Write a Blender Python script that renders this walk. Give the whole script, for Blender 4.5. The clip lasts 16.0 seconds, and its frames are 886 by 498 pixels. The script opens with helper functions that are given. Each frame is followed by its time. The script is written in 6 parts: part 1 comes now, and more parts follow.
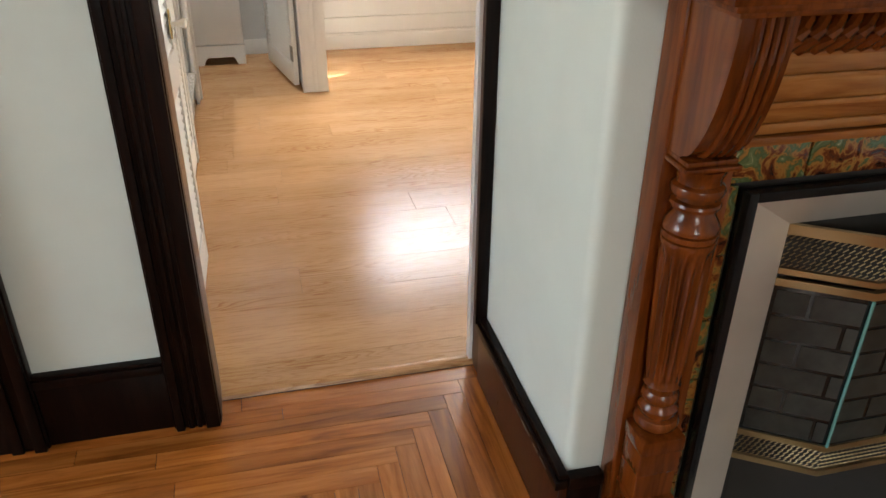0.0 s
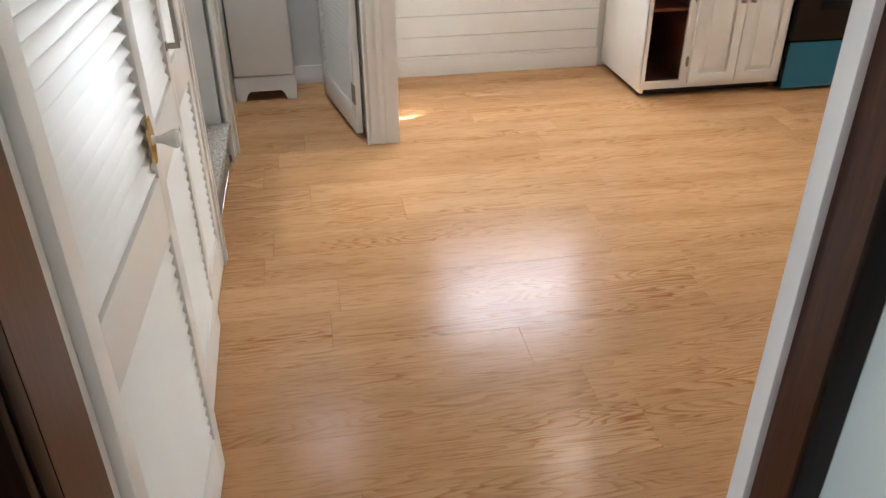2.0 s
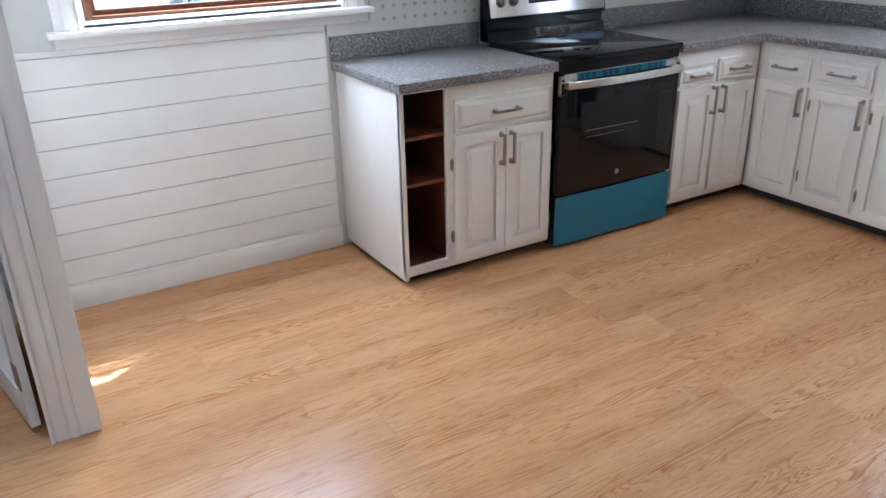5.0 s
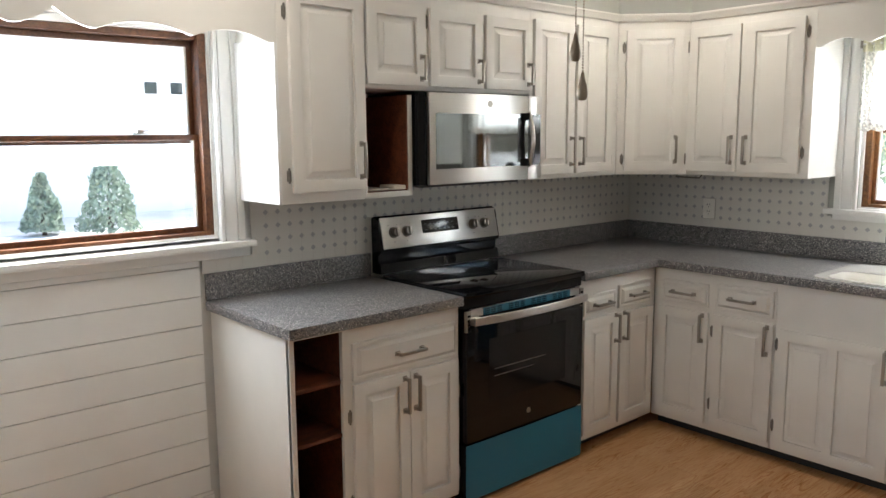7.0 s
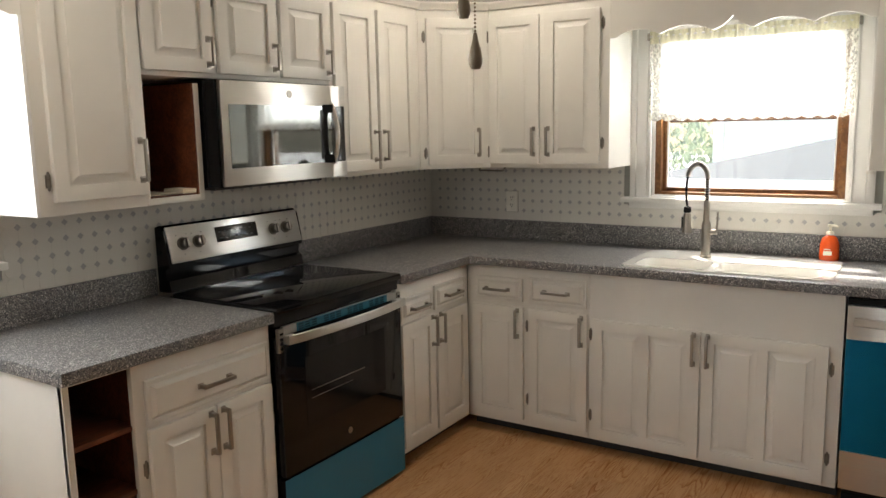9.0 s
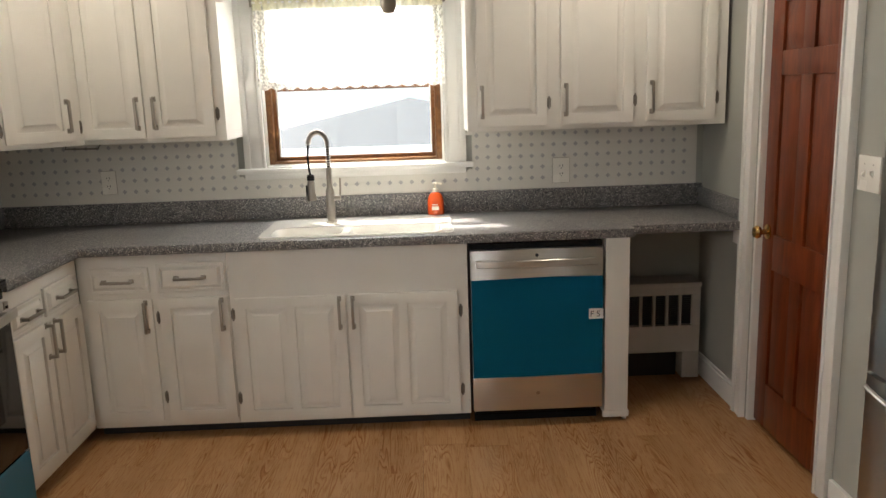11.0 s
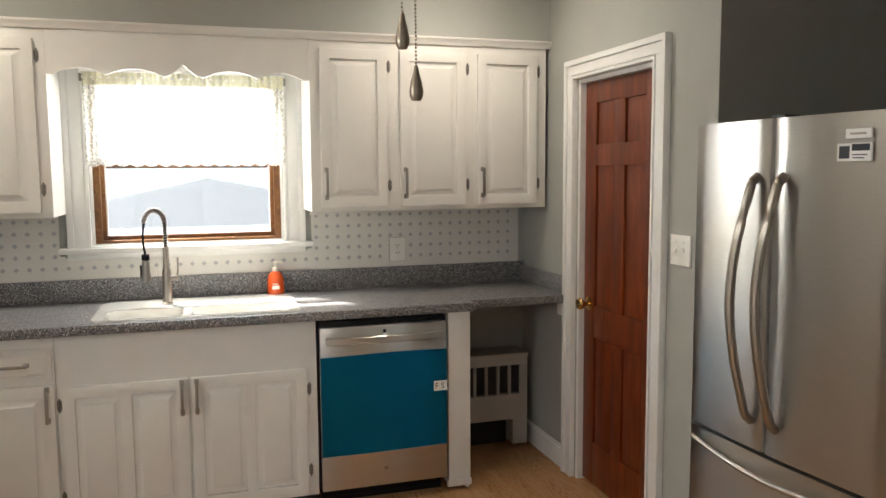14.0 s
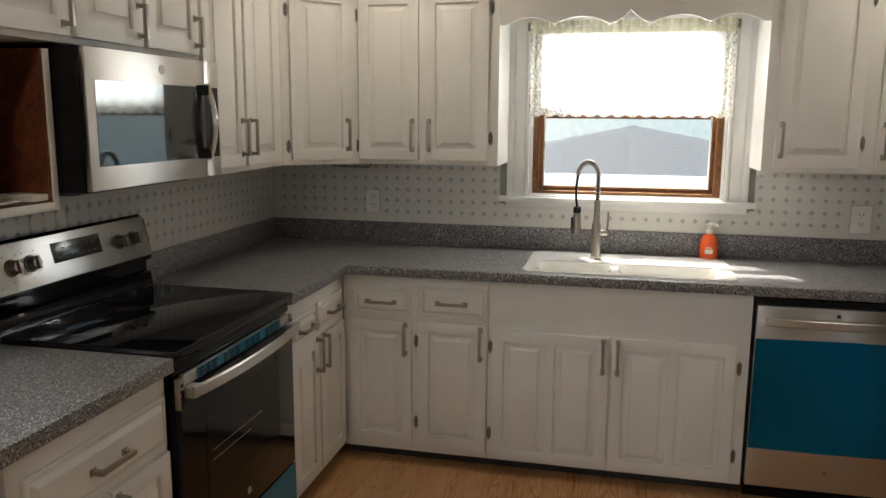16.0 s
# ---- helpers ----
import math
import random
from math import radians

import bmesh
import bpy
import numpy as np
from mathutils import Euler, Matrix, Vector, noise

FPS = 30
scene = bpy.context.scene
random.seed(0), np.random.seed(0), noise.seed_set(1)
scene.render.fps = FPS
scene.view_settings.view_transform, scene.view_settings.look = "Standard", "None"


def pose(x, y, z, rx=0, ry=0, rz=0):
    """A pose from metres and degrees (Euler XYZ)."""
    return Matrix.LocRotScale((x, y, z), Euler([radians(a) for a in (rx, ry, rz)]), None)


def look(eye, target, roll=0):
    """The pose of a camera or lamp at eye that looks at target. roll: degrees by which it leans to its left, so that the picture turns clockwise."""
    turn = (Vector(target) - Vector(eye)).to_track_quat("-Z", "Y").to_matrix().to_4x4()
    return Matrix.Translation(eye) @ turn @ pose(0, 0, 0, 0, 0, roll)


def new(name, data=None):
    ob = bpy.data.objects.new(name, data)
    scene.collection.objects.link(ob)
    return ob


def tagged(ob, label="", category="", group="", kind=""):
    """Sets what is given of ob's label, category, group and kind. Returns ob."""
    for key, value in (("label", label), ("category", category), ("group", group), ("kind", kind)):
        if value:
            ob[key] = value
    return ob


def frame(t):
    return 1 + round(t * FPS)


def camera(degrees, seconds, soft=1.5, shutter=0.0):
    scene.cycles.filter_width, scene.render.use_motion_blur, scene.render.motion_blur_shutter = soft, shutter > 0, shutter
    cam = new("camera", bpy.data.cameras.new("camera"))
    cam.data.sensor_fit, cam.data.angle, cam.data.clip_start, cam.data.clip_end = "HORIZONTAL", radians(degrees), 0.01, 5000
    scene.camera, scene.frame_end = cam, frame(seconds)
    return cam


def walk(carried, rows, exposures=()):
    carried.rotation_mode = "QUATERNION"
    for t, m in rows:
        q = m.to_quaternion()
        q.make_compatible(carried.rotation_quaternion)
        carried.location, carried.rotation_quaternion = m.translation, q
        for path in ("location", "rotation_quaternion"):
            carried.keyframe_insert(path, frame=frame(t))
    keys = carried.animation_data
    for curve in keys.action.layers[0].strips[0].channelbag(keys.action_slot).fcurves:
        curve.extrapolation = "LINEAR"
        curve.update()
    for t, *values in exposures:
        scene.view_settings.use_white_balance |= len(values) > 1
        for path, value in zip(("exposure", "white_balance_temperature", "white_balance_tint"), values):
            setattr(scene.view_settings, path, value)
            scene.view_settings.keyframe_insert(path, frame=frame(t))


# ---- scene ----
cam = camera(59.3, 16.0)
PATH = [
    (0, (5.554, -4.519, 1.456), (3.858, -4.094, 0.484), 0.6),
    (0.5, (5.255, -4.474, 1.446), (3.546, -4.156, 0.457), 0.9),
    (1, (4.975, -4.48, 1.453), (3.273, -4.159, 0.453), 0.8),
    (1.5, (4.627, -4.462, 1.434), (2.929, -4.169, 0.418), -0.6),
    (2, (4.329, -4.454, 1.42), (2.631, -4.17, 0.403), -0.5),
    (2.5, (4.056, -4.495, 1.414), (2.373, -4.193, 0.377), -2.8),
    (3, (3.859, -4.473, 1.398), (2.232, -3.987, 0.341), -2.5),
    (3.5, (3.677, -4.386, 1.394), (2.088, -3.833, 0.313), -2.4),
    (4, (3.549, -4.306, 1.42), (1.984, -3.686, 0.34), -2.1),
    (4.5, (3.387, -4.266, 1.477), (1.831, -3.465, 0.51), -2.3),
    (4.7, (3.353, -4.242, 1.499), (1.79, -3.376, 0.6), -1.9),
    (6.8, (2.94, -4.062, 1.537), (1.41, -2.817, 1.207), -0.5),
    (7, (2.881, -4.066, 1.541), (1.393, -2.762, 1.248), -0.4),
    (7.5, (2.815, -4.061, 1.552), (1.405, -2.661, 1.329), -0.6),
    (8, (2.748, -4.01, 1.545), (1.351, -2.599, 1.305), -1.1),
    (8.5, (2.663, -3.936, 1.541), (1.418, -2.393, 1.276), -1.2),
    (9, (2.58, -3.926, 1.52), (1.518, -2.258, 1.216), -1.2),
    (9.5, (2.455, -3.956, 1.523), (1.734, -2.131, 1.136), -2.1),
    (10, (2.376, -3.975, 1.521), (1.979, -2.062, 1.094), -1.5),
    (10.2, (2.347, -3.964, 1.513), (2.029, -2.035, 1.094), -1.6),
    (12.3, (1.852, -3.941, 1.508), (2.421, -2.038, 1.276), -0.7),
    (12.5, (1.858, -3.951, 1.527), (2.471, -2.054, 1.368), -0.5),
    (13, (1.844, -3.973, 1.53), (2.556, -2.104, 1.479), -0.3),
    (13.5, (1.849, -3.993, 1.53), (2.527, -2.112, 1.462), -0.5),
    (14, (1.855, -4.009, 1.507), (2.441, -2.107, 1.307), -0.4),
    (14.5, (1.843, -3.986, 1.506), (2.313, -2.066, 1.204), -0.2),
    (15, (1.824, -3.926, 1.488), (2.045, -1.964, 1.173), -0.1),
    (15.5, (1.768, -3.861, 1.526), (1.695, -1.891, 1.191), 0.2),
    (16, (1.784, -3.78, 1.537), (1.346, -1.858, 1.2), 0.4),
]
walk(cam, [(t, look(eye, target, roll)) for t, eye, target, roll in PATH],
     exposures=[(0.0, 3.05, 6900, 10), (0.6, 2.8, 6700, 10), (1.5, 2.98, 6200, 10), (2.1, 2.75, 6200, 10), (3.5, 2.6, 5600, 10), (4.5, 2.65, 5100, 10), (7.0, 1.92, 6200, 10), (7.5, 1.68, 6350, 10), (8.0, 1.6, 6450, 10), (8.5, 1.75, 6600, 10), (10.0, 1.8, 6900, 10),
                (12.5, 1.92, 6500, 10), (13.0, 1.55, 6550, 10), (14.5, 2.15, 6550, 10), (15.5, 1.42, 6800, 10), (16.0, 1.4, 6600, 10)])

# ---- world, sun and large lights ----
SUN_WAY = Vector((0.27, -0.42, -0.63)).normalized()
world = bpy.data.worlds.new("world")
scene.world = world
world.use_nodes = True
sky = world.node_tree.nodes.new("ShaderNodeTexSky")
sky.sky_type = "NISHITA"
sky.sun_disc = False
sky.dust_density, sky.ozone_density = 2.5, 0.6
sky.sun_elevation = math.asin(-SUN_WAY.z)
sky.sun_rotation = math.atan2(-SUN_WAY.x, -SUN_WAY.y)
world.node_tree.links.new(sky.outputs[0], world.node_tree.nodes["Background"].inputs[0])
world.node_tree.nodes["Background"].inputs[1].default_value = 0.18
sun = new("sun", bpy.data.lights.new("sun", "SUN"))
sun.data.energy, sun.data.angle, sun.data.color = 4.6, radians(0.6), (1.0, 0.95, 0.87)
sun.matrix_world = look((0, 0, 12), Vector((0, 0, 12)) + SUN_WAY)


def area(name, eye, target, w, h, energy, colour):
    ob = new(name, bpy.data.lights.new(name, "AREA"))
    ob.data.shape, ob.data.size, ob.data.size_y = "RECTANGLE", w, h
    ob.data.energy, ob.data.color = energy, colour
    ob.matrix_world = look(eye, target)
    return ob


DAY = (0.93, 0.97, 1.0)
area("daylight_north", (1.8, 0.02, 1.755), (1.8, -2, 1.3), 0.72, 0.30, 4.2, DAY)
# unseen fill added to brighten the nook, no fixture known there
area("nook_fill", (0.45, -4.56, 2.46), (0.45, -4.56, 0), 0.2, 0.2, 2.6, DAY)
area("daylight_west", (-0.02, -3.255, 1.66), (2, -3.25, 1.2), 0.92, 0.46, 5.0, DAY)
area("daylight_front_room", (4.85, -7.9, 1.5), (5.0, -4, 1.0), 1.3, 1.5, 4.5, DAY)
# added fill from the closed east wall, which has no window
area("fill_front_room_east", (9.0, -4.2, 1.6), (4.4, -3.4, 0.9), 1.2, 1.4, 11, DAY)
# fill added for the stairs, standing in for an assumed upstairs window
area("fill_stairs", (1.45, -7.1, 2.2), (1.45, -5, 1.0), 0.6, 0.4, 5, DAY)
CEILING_LIGHTS = ((2.96, -0.82), (0.85, -0.88), (0.75, -3.0))
for lx, ly in CEILING_LIGHTS:
    area("ceiling_lamp", (lx, ly, 2.465), (lx, ly, 0), 0.12, 0.12, 1.5, (1.0, 0.9, 0.76))


# ---- materials ----
def shader(name):
    m = bpy.data.materials.new(name)
    m.use_nodes = True
    nt = m.node_tree
    return m, nt, nt.nodes["Principled BSDF"]


def node(nt, kind, **values):
    n = nt.nodes.new(kind)
    for k, v in values.items():
        n.inputs[k.replace("_", " ")].default_value = v
    return n


def ramp(nt, fac, stops):
    r = nt.nodes.new("ShaderNodeValToRGB")
    while len(r.color_ramp.elements) < len(stops):
        r.color_ramp.elements.new(0.5)
    for e, (p, c) in zip(r.color_ramp.elements, stops):
        e.position, e.color = p, (*c, 1)
    nt.links.new(fac, r.inputs[0])
    return r.outputs[0]


def mapped(nt, scale=(1, 1, 1), spread=0.0):
    tc = nt.nodes.new("ShaderNodeTexCoord")
    mp = node(nt, "ShaderNodeMapping")
    mp.inputs["Scale"].default_value = scale
    nt.links.new(tc.outputs["Object"], mp.inputs["Vector"])
    if spread:
        info = nt.nodes.new("ShaderNodeObjectInfo")
        mul = nt.nodes.new("ShaderNodeMath")
        mul.operation = "MULTIPLY"
        mul.inputs[1].default_value = spread
        nt.links.new(info.outputs["Random"], mul.inputs[0])
        nt.links.new(mul.outputs[0], mp.inputs["Location"])
    return mp.outputs[0]


def bump(nt, bsdf, height, strength, distance=0.002):
    b = nt.nodes.new("ShaderNodeBump")
    b.inputs["Strength"].default_value, b.inputs["Distance"].default_value = strength, distance
    nt.links.new(height, b.inputs["Height"])
    nt.links.new(b.outputs[0], bsdf.inputs["Normal"])


def shade(c, k):
    return tuple(min(1.0, v * k) for v in c)


def plain(name, c, rough=0.5, metal=0.0, vary=0.06, scale=6.0, relief=0.15, fine=180.0, coat=0.0):
    """Paint, plastic or metal: a base colour with soft blotches and a fine relief."""
    m, nt, b = shader(name)
    co = mapped(nt)
    n1 = node(nt, "ShaderNodeTexNoise", Scale=scale, Detail=5.0)
    n2 = node(nt, "ShaderNodeTexNoise", Scale=fine, Detail=3.0)
    for n in (n1, n2):
        nt.links.new(co, n.inputs["Vector"])
    nt.links.new(ramp(nt, n1.outputs[0], [(0.3, shade(c, 1 - vary)), (0.7, shade(c, 1 + vary))]), b.inputs["Base Color"])
    r = node(nt, "ShaderNodeMapRange")
    r.inputs["To Min"].default_value, r.inputs["To Max"].default_value = (rough * 0.7, rough * 1.3) if rough < 0.13 else (rough - 0.06, min(1, rough + 0.08))
    nt.links.new(n1.outputs[0], r.inputs[0])
    nt.links.new(r.outputs[0], b.inputs["Roughness"])
    b.inputs["Metallic"].default_value = metal
    b.inputs["Coat Weight"].default_value = coat
    if relief:
        bump(nt, b, n2.outputs[0], relief, 0.0008)
    return m


def brushed(name, c, axis, rough=0.3, metal=1.0):
    """Brushed steel with level brush lines: reflections draw out upright. axis: that of the lines (0, 1, 2)."""
    m, nt, b = shader(name)
    s = [420.0] * 3
    s[axis] = 3.0
    n = node(nt, "ShaderNodeTexNoise", Scale=1.0, Detail=3.0)
    nt.links.new(mapped(nt, s), n.inputs["Vector"])
    big = node(nt, "ShaderNodeTexNoise", Scale=3.0, Detail=2.0)
    nt.links.new(mapped(nt), big.inputs["Vector"])
    nt.links.new(ramp(nt, n.outputs[0], [(0.3, shade(c, 0.97)), (0.7, shade(c, 1.03))]), b.inputs["Base Color"])
    r = node(nt, "ShaderNodeMapRange")
    r.inputs["To Min"].default_value, r.inputs["To Max"].default_value = rough * 0.97, rough * 1.04
    nt.links.new(big.outputs[0], r.inputs[0])
    nt.links.new(r.outputs[0], b.inputs["Roughness"])
    b.inputs["Metallic"].default_value = metal
    b.inputs["Anisotropic"].default_value = 0.9
    t = nt.nodes.new("ShaderNodeCombineXYZ")
    t.inputs["Z"].default_value = 1.0
    nt.links.new(t.outputs[0], b.inputs["Tangent"])
    bump(nt, b, n.outputs[0], 0.06, 0.0004)
    return m


def wood(name, dark, mid, light, grain, rough, spread=40.0, fleck=0.5, relief=0.15, coat=0.0, tone=0.12, cut=0.42):
    """Wood: grain = scale along x, y, z (small along the grain)."""
    m, nt, b = shader(name)
    co = mapped(nt, grain, spread)
    n1 = node(nt, "ShaderNodeTexNoise", Scale=1.0, Detail=6.0, Roughness=0.6, Distortion=1.2)
    nt.links.new(co, n1.inputs["Vector"])
    n2 = node(nt, "ShaderNodeTexNoise", Scale=5.0, Detail=4.0, Roughness=0.6)
    nt.links.new(co, n2.inputs["Vector"])
    base = ramp(nt, n1.outputs[0], [(0.28, dark), (0.45, mid), (0.68, light)])
    streak = ramp(nt, n2.outputs[0], [(cut, shade(dark, 0.8)), (cut + 0.14, (1, 1, 1))])
    mix = nt.nodes.new("ShaderNodeMix")
    mix.data_type, mix.blend_type = "RGBA", "MULTIPLY"
    mix.inputs[0].default_value = fleck
    nt.links.new(base, mix.inputs[6])
    nt.links.new(streak, mix.inputs[7])
    info = nt.nodes.new("ShaderNodeObjectInfo")
    hsv = nt.nodes.new("ShaderNodeHueSaturation")
    r = node(nt, "ShaderNodeMapRange")
    r.inputs["To Min"].default_value, r.inputs["To Max"].default_value = 1 - tone, 1 + tone
    nt.links.new(info.outputs["Random"], r.inputs[0])
    nt.links.new(r.outputs[0], hsv.inputs["Value"])
    nt.links.new(mix.outputs[2], hsv.inputs["Color"])
    nt.links.new(hsv.outputs[0], b.inputs["Base Color"])
    rr = node(nt, "ShaderNodeMapRange")
    rr.inputs["To Min"].default_value, rr.inputs["To Max"].default_value = rough * 0.85, rough * 1.25
    nt.links.new(n1.outputs[0], rr.inputs[0])
    nt.links.new(rr.outputs[0], b.inputs["Roughness"])
    b.inputs["Coat Weight"].default_value = coat
    b.inputs["Coat Roughness"].default_value = 0.12
    bump(nt, b, n2.outputs[0], relief, 0.0006)
    return m


def laminate(name):
    """Printed honey oak: arched grain drawn as contour lines of a long, soft field, with fine pores between."""
    m, nt, b = shader(name)
    co = mapped(nt, (1, 1, 1), 37.0)

    def stretch(v):
        mp = node(nt, "ShaderNodeMapping")
        mp.inputs["Scale"].default_value = v
        nt.links.new(co, mp.inputs["Vector"])
        return mp.outputs[0]

    def noise(scale, **kw):
        n = node(nt, "ShaderNodeTexNoise", Scale=1.0, **kw)
        nt.links.new(stretch(scale), n.inputs["Vector"])
        return n.outputs[0]

    def calc(op, a, c):
        n = nt.nodes.new("ShaderNodeMath")
        n.operation = op
        for k, v in enumerate((a, c)):
            if isinstance(v, (int, float)):
                n.inputs[k].default_value = v
            else:
                nt.links.new(v, n.inputs[k])
        return n.outputs[0]

    def mix(kind, fac, a, c):
        n = nt.nodes.new("ShaderNodeMix")
        n.data_type, n.blend_type = "RGBA", kind
        for k, v in ((0, fac), (6, a), (7, c)):
            if isinstance(v, float):
                n.inputs[k].default_value = v
            else:
                nt.links.new(v, n.inputs[k])
        return n.outputs[2]
    field = noise((11.0, 1.0, 11.0), Detail=2.5, Roughness=0.45, Distortion=0.4)
    rings = calc("FRACT", calc("MULTIPLY", field, 26.0), 0.0)
    arcs = ramp(nt, rings, [(0.0, (0.57, 0.40, 0.28)), (0.20, (0.80, 0.68, 0.58)), (0.45, (1, 1, 1)), (0.92, (1, 1, 1)), (1.0, (0.63, 0.47, 0.35))])
    where = ramp(nt, noise((7.0, 1.0, 7.0), Detail=3.0, Roughness=0.6), [(0.44, (0.12, 0.12, 0.12)), (0.62, (0.9, 0.9, 0.9))])
    pores = ramp(nt, noise((190.0, 9.0, 190.0), Detail=3.0, Roughness=0.7), [(0.36, (0.70, 0.56, 0.45)), (0.48, (1, 1, 1))])
    base = ramp(nt, noise((5.5, 0.9, 5.5), Detail=4.0, Roughness=0.55), [(0.3, (0.405, 0.218, 0.098)), (0.5, (0.465, 0.26, 0.122)), (0.72, (0.525, 0.312, 0.158))])
    tint = mix("MULTIPLY", 0.65, mix("MULTIPLY", where, base, arcs), pores)
    info = nt.nodes.new("ShaderNodeObjectInfo")
    r = node(nt, "ShaderNodeMapRange")
    r.inputs["To Min"].default_value, r.inputs["To Max"].default_value = 0.955, 1.045
    nt.links.new(info.outputs["Random"], r.inputs[0])
    hsv = nt.nodes.new("ShaderNodeHueSaturation")
    nt.links.new(r.outputs[0], hsv.inputs["Value"])
    nt.links.new(tint, hsv.inputs["Color"])
    nt.links.new(hsv.outputs[0], b.inputs["Base Color"])
    rr = node(nt, "ShaderNodeMapRange")
    rr.inputs["To Min"].default_value, rr.inputs["To Max"].default_value = 0.19, 0.25
    nt.links.new(field, rr.inputs[0])
    nt.links.new(rr.outputs[0], b.inputs["Roughness"])
    bump(nt, b, pores, 0.04, 0.0003)
    return m


def speckled(name):
    """Grey granite-look laminate."""
    m, nt, b = shader(name)
    co = mapped(nt)
    v = node(nt, "ShaderNodeTexVoronoi", Scale=330.0)
    n = node(nt, "ShaderNodeTexNoise", Scale=150.0, Detail=4.0, Roughness=0.7)
    big = node(nt, "ShaderNodeTexNoise", Scale=5.0, Detail=3.0)
    for k in (v, n, big):
        nt.links.new(co, k.inputs["Vector"])
    sep = nt.nodes.new("ShaderNodeSeparateColor")
    nt.links.new(v.outputs["Color"], sep.inputs[0])
    a = ramp(nt, sep.outputs[0], [(0.0, (0.02, 0.021, 0.025)), (0.3, (0.12, 0.122, 0.13)), (0.62, (0.21, 0.21, 0.218)), (0.85, (0.31, 0.29, 0.27)), (1.0, (0.75, 0.74, 0.73))])
    c = ramp(nt, n.outputs[0], [(0.35, (0.6, 0.6, 0.62)), (0.65, (1.2, 1.18, 1.15))])
    mix = nt.nodes.new("ShaderNodeMix")
    mix.data_type, mix.blend_type = "RGBA", "MULTIPLY"
    mix.inputs[0].default_value = 0.8
    nt.links.new(a, mix.inputs[6])
    nt.links.new(c, mix.inputs[7])
    nt.links.new(mix.outputs[2], b.inputs["Base Color"])
    r = node(nt, "ShaderNodeMapRange")
    r.inputs["To Min"].default_value, r.inputs["To Max"].default_value = 0.3, 0.42
    nt.links.new(big.outputs[0], r.inputs[0])
    nt.links.new(r.outputs[0], b.inputs["Roughness"])
    bump(nt, b, n.outputs[0], 0.08, 0.0004)
    return m


def marbled(name):
    """Glazed fireplace tile: mottled brown, amber and green."""
    m, nt, b = shader(name)
    co = mapped(nt, (1, 1, 1), 30.0)
    n = node(nt, "ShaderNodeTexNoise", Scale=24.0, Detail=5.0, Roughness=0.6, Distortion=0.8)
    nt.links.new(co, n.inputs["Vector"])
    nt.links.new(ramp(nt, n.outputs[0], [(0.34, (0.02, 0.010, 0.006)), (0.44, (0.13, 0.028, 0.008)), (0.51, (0.34, 0.16, 0.035)), (0.56, (0.06, 0.09, 0.03)), (0.64, (0.12, 0.16, 0.07)), (0.72, (0.55, 0.5, 0.28))]), b.inputs["Base Color"])
    b.inputs["Roughness"].default_value = 0.12
    b.inputs["Coat Weight"].default_value = 0.5
    return m


def carpet_mat():
    m, nt, b = shader("grey carpet")
    co = mapped(nt)
    n = node(nt, "ShaderNodeTexNoise", Scale=120.0, Detail=4.0)
    n2 = node(nt, "ShaderNodeTexNoise", Scale=14.0, Detail=3.0)
    for k in (n, n2):
        nt.links.new(co, k.inputs["Vector"])
    nt.links.new(ramp(nt, n.outputs[0], [(0.3, (0.12, 0.10, 0.08)), (0.7, (0.50, 0.46, 0.41))]), b.inputs["Base Color"])
    b.inputs["Roughness"].default_value = 0.95
    bump(nt, b, n.outputs[0], 1.0, 0.006)
    return m


def glass_mat():
    m, nt, b = shader("window glass")
    b.inputs["Base Color"].default_value = (1, 1, 1, 1)
    b.inputs["Roughness"].default_value = 0.0
    b.inputs["IOR"].default_value = 1.45
    b.inputs["Transmission Weight"].default_value = 1.0
    return m


def curtain_mat(name, solid, lace, glow=0.55, cream=(0.8, 0.79, 0.72, 1)):
    """Thin cloth: part diffuse, part translucent, with small holes."""
    m, nt, b = shader(name)
    co = mapped(nt)
    out = nt.nodes["Material Output"]
    tr = node(nt, "ShaderNodeBsdfTranslucent", Color=(0.82, 0.82, 0.78, 1))
    df = node(nt, "ShaderNodeBsdfDiffuse", Color=cream)
    tp = nt.nodes.new("ShaderNodeBsdfTransparent")
    mx = nt.nodes.new("ShaderNodeMixShader")
    mx.inputs[0].default_value = glow
    nt.links.new(df.outputs[0], mx.inputs[1])
    nt.links.new(tr.outputs[0], mx.inputs[2])
    v = node(nt, "ShaderNodeTexNoise", Scale=lace, Detail=2.0)
    nt.links.new(co, v.inputs["Vector"])
    hole = ramp(nt, v.outputs[0], [(0.44, (solid, solid, solid)), (0.56, (1, 1, 1))])
    mx2 = nt.nodes.new("ShaderNodeMixShader")
    nt.links.new(hole, mx2.inputs[0])
    nt.links.new(tp.outputs[0], mx2.inputs[1])
    nt.links.new(mx.outputs[0], mx2.inputs[2])
    nt.links.new(mx2.outputs[0], out.inputs[0])
    return m


def lamp_mat(name, c, k):
    m, nt, b = shader(name)
    b.inputs["Base Color"].default_value = (0.9, 0.9, 0.9, 1)
    b.inputs["Emission Color"].default_value = (*c, 1)
    b.inputs["Emission Strength"].default_value = k
    return m


